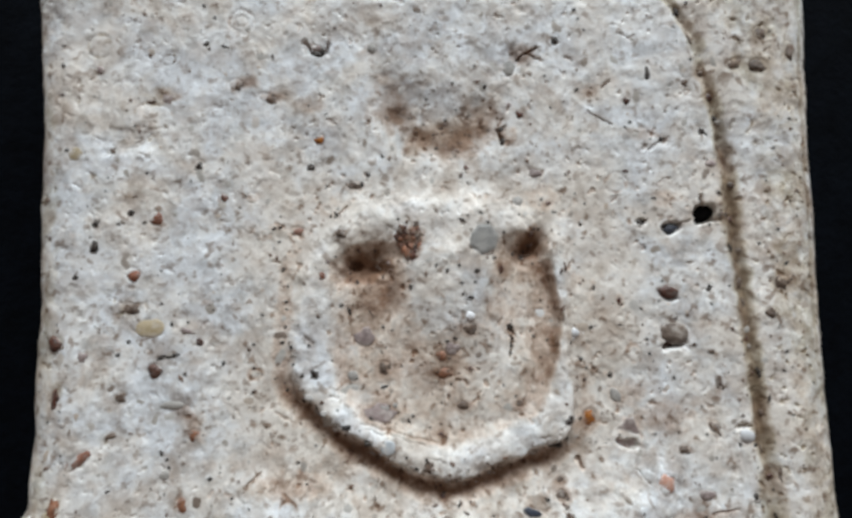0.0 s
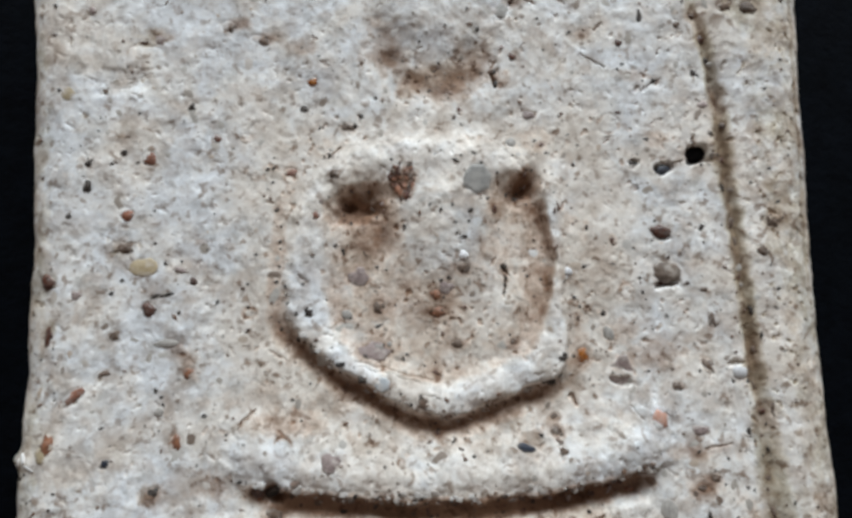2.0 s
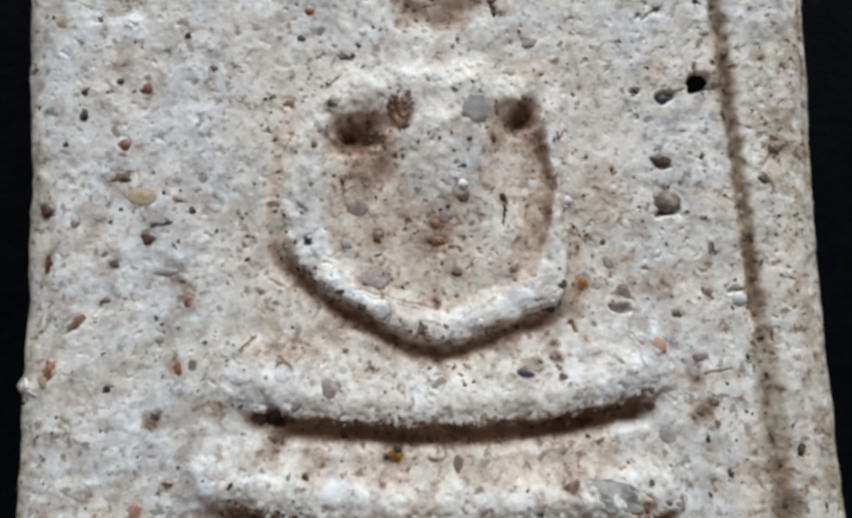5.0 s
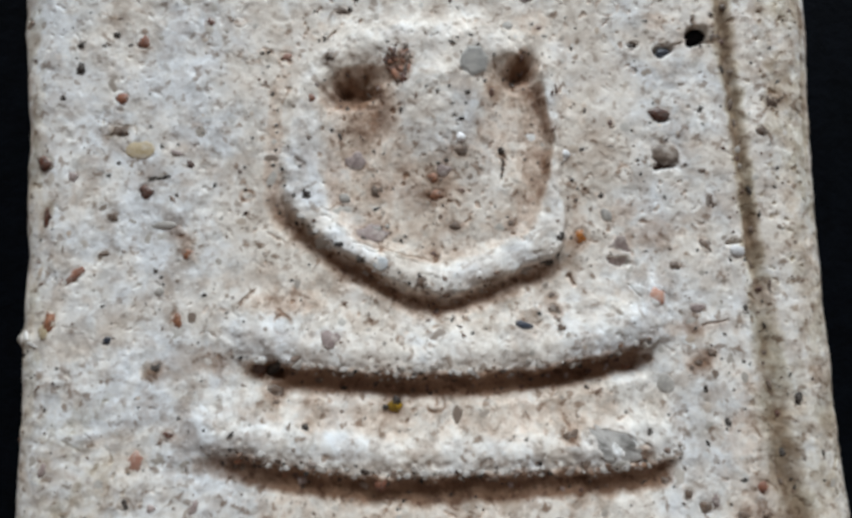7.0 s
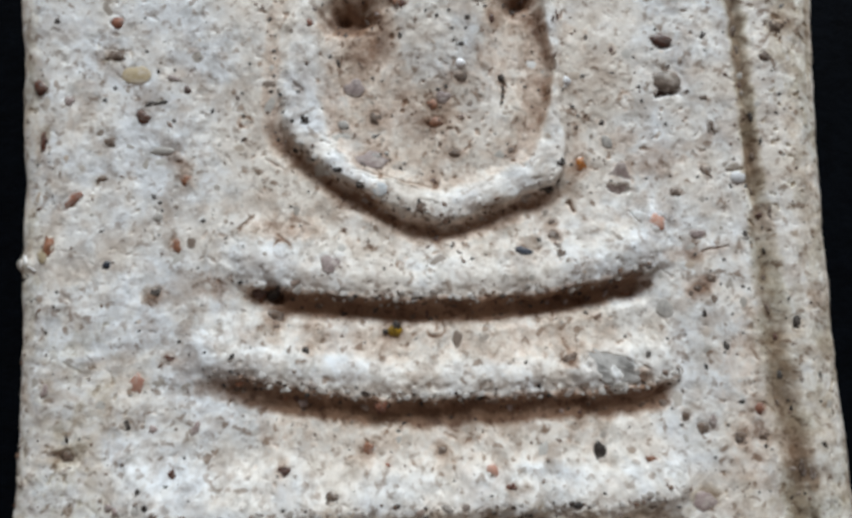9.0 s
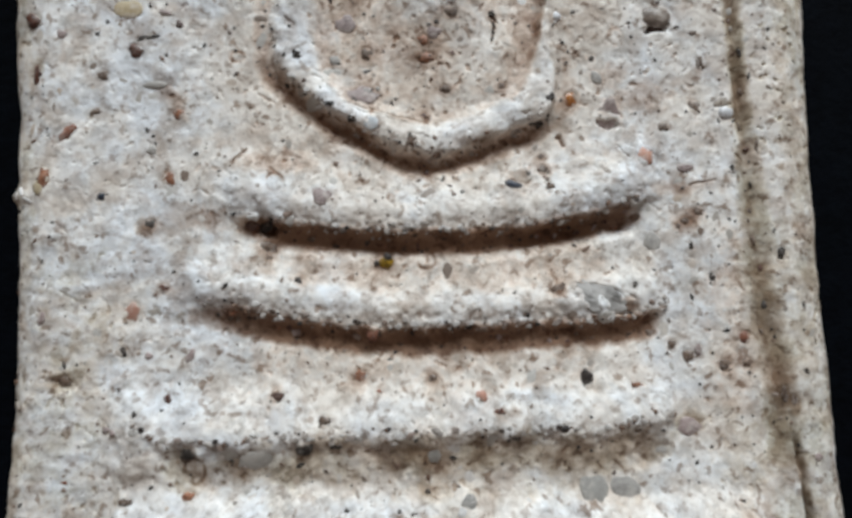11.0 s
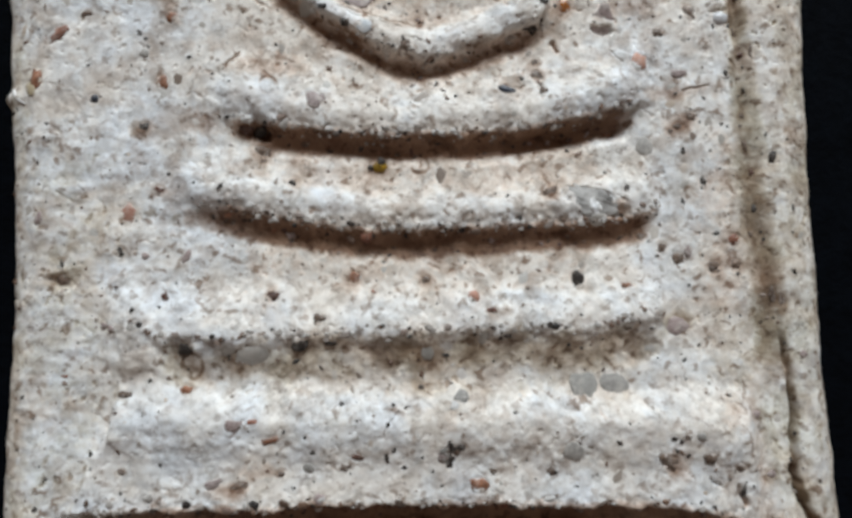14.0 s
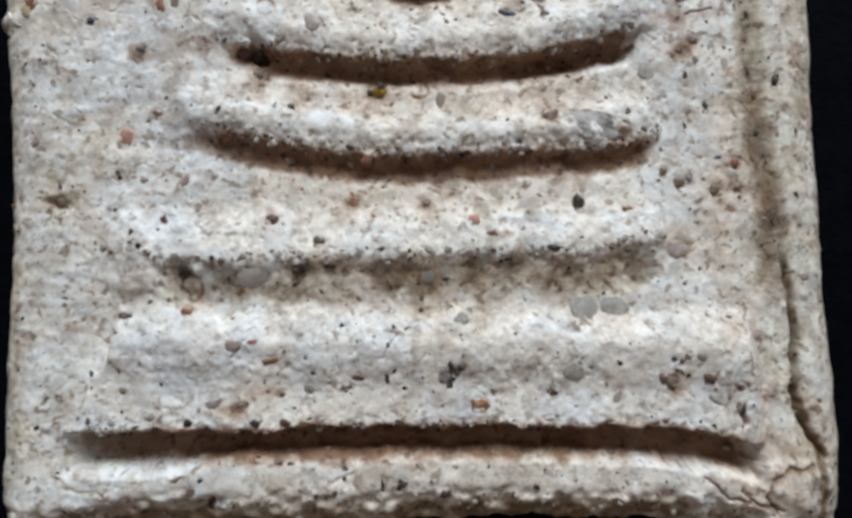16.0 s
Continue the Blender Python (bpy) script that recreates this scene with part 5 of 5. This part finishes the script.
# the paste is creamier about the figure and the throne
CREAM = smooth(7.5, 4.0, np.abs(GX - 0.4)) * smooth(5.5, 2.5, GY) * (1 - 0.75 * smooth(0.10, 0.28, GF)) + 0.4 * smooth(6.5, 8.5, GX)


# ---- the paste, part by part ----
CELL = GP[:-1, :-1]
PIECES = {0: part("body", patch("body", CELL == 0, 0.0), PLASTER, tablet),
          1: part("figure", patch("figure", CELL == 1, 0.9), PLASTER, tablet, "worn seated figure with looped arms and crossed legs")}
for num, label in ((2, "narrow upper throne step with a ragged edge"), (3, "middle throne step with a sloping face"), (4, "broad lowest throne step over a deep trench")):
    PIECES[num] = part("throne_step", patch("throne_step", CELL == num, 0.9), PLASTER, tablet, label)
PIECES[5] = part("border_strip", patch("border_strip", CELL == 5, 0.9), PLASTER, tablet, "raised border outside a dirty groove")
# each grain belongs to the piece of paste that holds it
for ob in GRAINS:
    x, y = ob.location.x / MM, ob.location.y / MM
    slip = (float(foot_edge(np.float64(x))) + 19.15) * float(smooth(-17.0, -19.3, y))
    j = int(np.clip(np.searchsorted(ys, y - slip) - 1, 0, NY - 1))
    k = int(np.clip(np.searchsorted(GX[j], x) - 1, 0, NX - 1))
    ob.parent = PIECES[int(CELL[j, k])]


def grit():
    """Specks too many to count, strewn through the whole face."""
    rng = np.random.RandomState(8)
    n = 2200
    px, py = rng.uniform(-11.4, 11.2, 4 * n), rng.uniform(-20.2, 10.5, 4 * n)
    dirty = np.array([DIRT_SHADE[min(int(np.searchsorted(ys, b)), NY), int(np.clip((a + 11.7) / 23.4 * NX, 0, NX))] for a, b in zip(px, py)])
    keep = np.flatnonzero(rng.rand(4 * n) < 0.16 + 0.5 * dirty.clip(0, 1))[:n]
    px, py, n = px[keep], py[keep], len(keep)
    size = 0.018 + 0.055 * rng.rand(n) ** 2.2
    long = 1 + 1.6 * rng.rand(n) ** 3
    way = rng.uniform(0, math.pi, n)
    unit = np.array([(1, 0, 0), (0, 1, 0), (-1, 0, 0), (0, -1, 0), (0, 0, 0.5), (0, 0, -1)], float)
    tris = np.array([(0, 1, 4), (1, 2, 4), (2, 3, 4), (3, 0, 4), (1, 0, 5), (2, 1, 5), (3, 2, 5), (0, 3, 5)])
    co, faces = [], []
    for k in range(n):
        p = unit * (1 + 0.5 * (rng.rand(6, 1) - 0.5)) * (size[k] * long[k], size[k], size[k] * 0.8)
        c, s = math.cos(way[k]), math.sin(way[k])
        p = np.stack([c * p[:, 0] - s * p[:, 1] + px[k], s * p[:, 0] + c * p[:, 1] + py[k], p[:, 2] + face_z(px[k], py[k])], 1)
        co.append(p)
        faces.append(tris + 6 * k)
    me = bpy.data.meshes.new("grit")
    me.from_pydata((np.concatenate(co) * MM).tolist(), [], np.concatenate(faces).tolist())
    m, nt, bsdf = material("mixed_grit")
    geo = nt.nodes.new("ShaderNodeNewGeometry")
    nt.links.new(ramp(nt, geo.outputs["Random Per Island"], [(0.0, (0.010, 0.009, 0.010)), (0.45, (0.03, 0.024, 0.020)), (0.65, (0.11, 0.055, 0.035)), (0.85, (0.20, 0.13, 0.095)), (1.0, (0.30, 0.26, 0.23))]), bsdf.inputs["Base Color"])
    bsdf.inputs["Roughness"].default_value = 0.5
    ob = part("grit", me, m, tablet, "fine black and brown grit through the plaster")
    ob["kind"] = "stuff"


grit()


def chips():
    """Pale and dull chips of shell and stone, flush with the paste."""
    rng = np.random.RandomState(21)
    n, m = 520, 8
    ring = np.arange(m)
    fan = np.array([(k, (k + 1) % m, m) for k in range(m)])
    co, faces = [], []
    for k in range(n):
        px, py = rng.uniform(-11.3, 11.0), rng.uniform(-20.2, 10.5)
        if DIRT_SHADE[int(np.clip(np.searchsorted(ys, py), 0, NY)), int(np.clip((px + 11.7) / 23.4 * NX, 0, NX))] > 0.6:
            continue
        size, long, turn = 0.07 + 0.16 * rng.rand() ** 2, 1 + 0.8 * rng.rand(), rng.uniform(0, math.pi)
        r = 1 + 0.4 * (rng.rand(m) - 0.5)
        a, b = size * long * r * np.cos(2 * math.pi * ring / m), size * r * np.sin(2 * math.pi * ring / m)
        c, s = math.cos(turn), math.sin(turn)
        x, y = px + c * a - s * b, py + s * a + c * b
        z = np.array([face_z(u, v) for u, v in zip(x, y)])
        tip = max(face_z(px, py), z.mean()) + 0.020
        co.append(np.concatenate([np.stack([x, y, z - 0.022], 1), [(px, py, tip)]]))
        faces.append(fan + (m + 1) * (len(co) - 1))
    me = bpy.data.meshes.new("chip_scatter")
    me.from_pydata((np.concatenate(co) * MM).tolist(), [], np.concatenate(faces).tolist())
    me.shade_smooth()
    mat, nt, bsdf = material("mixed_chips")
    geo = nt.nodes.new("ShaderNodeNewGeometry")
    tone = ramp(nt, geo.outputs["Random Per Island"], [(0.0, (0.20, 0.15, 0.12)), (0.2, (0.36, 0.31, 0.27)), (0.45, (0.45, 0.43, 0.40)), (0.65, (0.58, 0.565, 0.54)), (0.8, (0.55, 0.46, 0.38)), (1.0, (0.78, 0.78, 0.78))])
    nt.links.new(mix(nt, 0.6, tone, ramp(nt, noise_tex(nt, coords(nt), 9.0, 5, 0.7), [(0.35, grey(0.7)), (0.65, grey(1.1))]), "MULTIPLY"), bsdf.inputs["Base Color"])
    bsdf.inputs["Roughness"].default_value = 0.5
    ob = part("chip_scatter", me, mat, tablet, "small dull stone and shell chips")
    ob["kind"] = "stuff"


chips()


def crumbs():
    """Loose crumbs of paste and earth along the broken edges of the steps, the legs and the arms, and in the trenches."""
    rng = np.random.RandomState(33)
    places = []
    for edge, lo, hi, count in ((legs_edge, -5.9, 6.5, 210), (tier_one_edge, -6.6, 6.9, 270), (tier_two_edge, -7.9, 6.9, 230), (tier_three_drop, -9.4, 8.7, 200)):
        x = rng.uniform(lo, hi, count)
        places += list(zip(x, edge(x) + 0.06 + 0.12 * rng.randn(count)))
    ring = ARMS_OUTER[ARMS_OUTER[:, 1] < -1.5]
    for k in rng.randint(0, len(ring), 150):
        places.append((ring[k, 0] * (1 - 0.04 * rng.rand()) + 0.10 * rng.randn(), ring[k, 1] + 0.12 + 0.14 * rng.randn()))
    x = rng.uniform(-9.5, 9.5, 150)
    places += list(zip(x, foot_edge(x) - 0.35 + 0.3 * rng.randn(150)))
    m = 6
    turn = 2 * math.pi * np.arange(m) / m
    shape = np.array([(a, b) for a, b in zip(np.cos(turn), np.sin(turn))])
    tris = [(k, (k + 1) % m, m + (k + 1) % m) for k in range(m)] + [(k, m + (k + 1) % m, m + k) for k in range(m)] + [(m + k, m + (k + 1) % m, 2 * m) for k in range(m)]
    tris = np.array(tris)
    co, faces = [], []
    for n, (px, py) in enumerate(places):
        size = 0.03 + 0.085 * rng.rand() ** 2.2
        r = size * (1 + 0.6 * (rng.rand(m, 1) - 0.5))
        low = np.concatenate([shape * r, np.full((m, 1), -0.6 * size)], 1)
        high = np.concatenate([shape * r * (0.65 + 0.3 * rng.rand(m, 1)), size * (0.15 + 0.35 * rng.rand(m, 1))], 1)
        tip = np.array([[0.2 * size * rng.randn(), 0.2 * size * rng.randn(), 0.55 * size]])
        p = np.concatenate([low, high, tip])
        p[:, 0] *= 1 + 0.7 * rng.rand()
        c, t = math.cos(6.3 * rng.rand()), rng.uniform(-1, 1)
        p = np.stack([c * p[:, 0] - t * p[:, 1] * 0.6 + px, t * 0.6 * p[:, 0] + c * p[:, 1] + py, p[:, 2] + face_z(px, py)], 1)
        co.append(p)
        faces.append(tris + (2 * m + 1) * n)
    me = bpy.data.meshes.new("crumb_scatter")
    me.from_pydata((np.concatenate(co) * MM).tolist(), [], np.concatenate(faces).tolist())
    mat, nt, bsdf = material("mixed_crumbs")
    geo = nt.nodes.new("ShaderNodeNewGeometry")
    tone = ramp(nt, geo.outputs["Random Per Island"], [(0.0, (0.02, 0.018, 0.018)), (0.14, (0.05, 0.035, 0.028)), (0.28, (0.20, 0.12, 0.08)), (0.42, (0.30, 0.25, 0.225)), (0.60, (0.42, 0.385, 0.355)), (1.0, (0.62, 0.61, 0.60))])
    nt.links.new(mix(nt, 0.6, tone, ramp(nt, noise_tex(nt, coords(nt), 7.0, 5, 0.7), [(0.35, grey(0.6)), (0.65, grey(1.1))]), "MULTIPLY"), bsdf.inputs["Base Color"])
    bsdf.inputs["Roughness"].default_value = 0.6
    ob = part("crumb_scatter", me, mat, tablet, "loose crumbs of plaster and earth along the edges")
    ob["kind"] = "stuff"


crumbs()
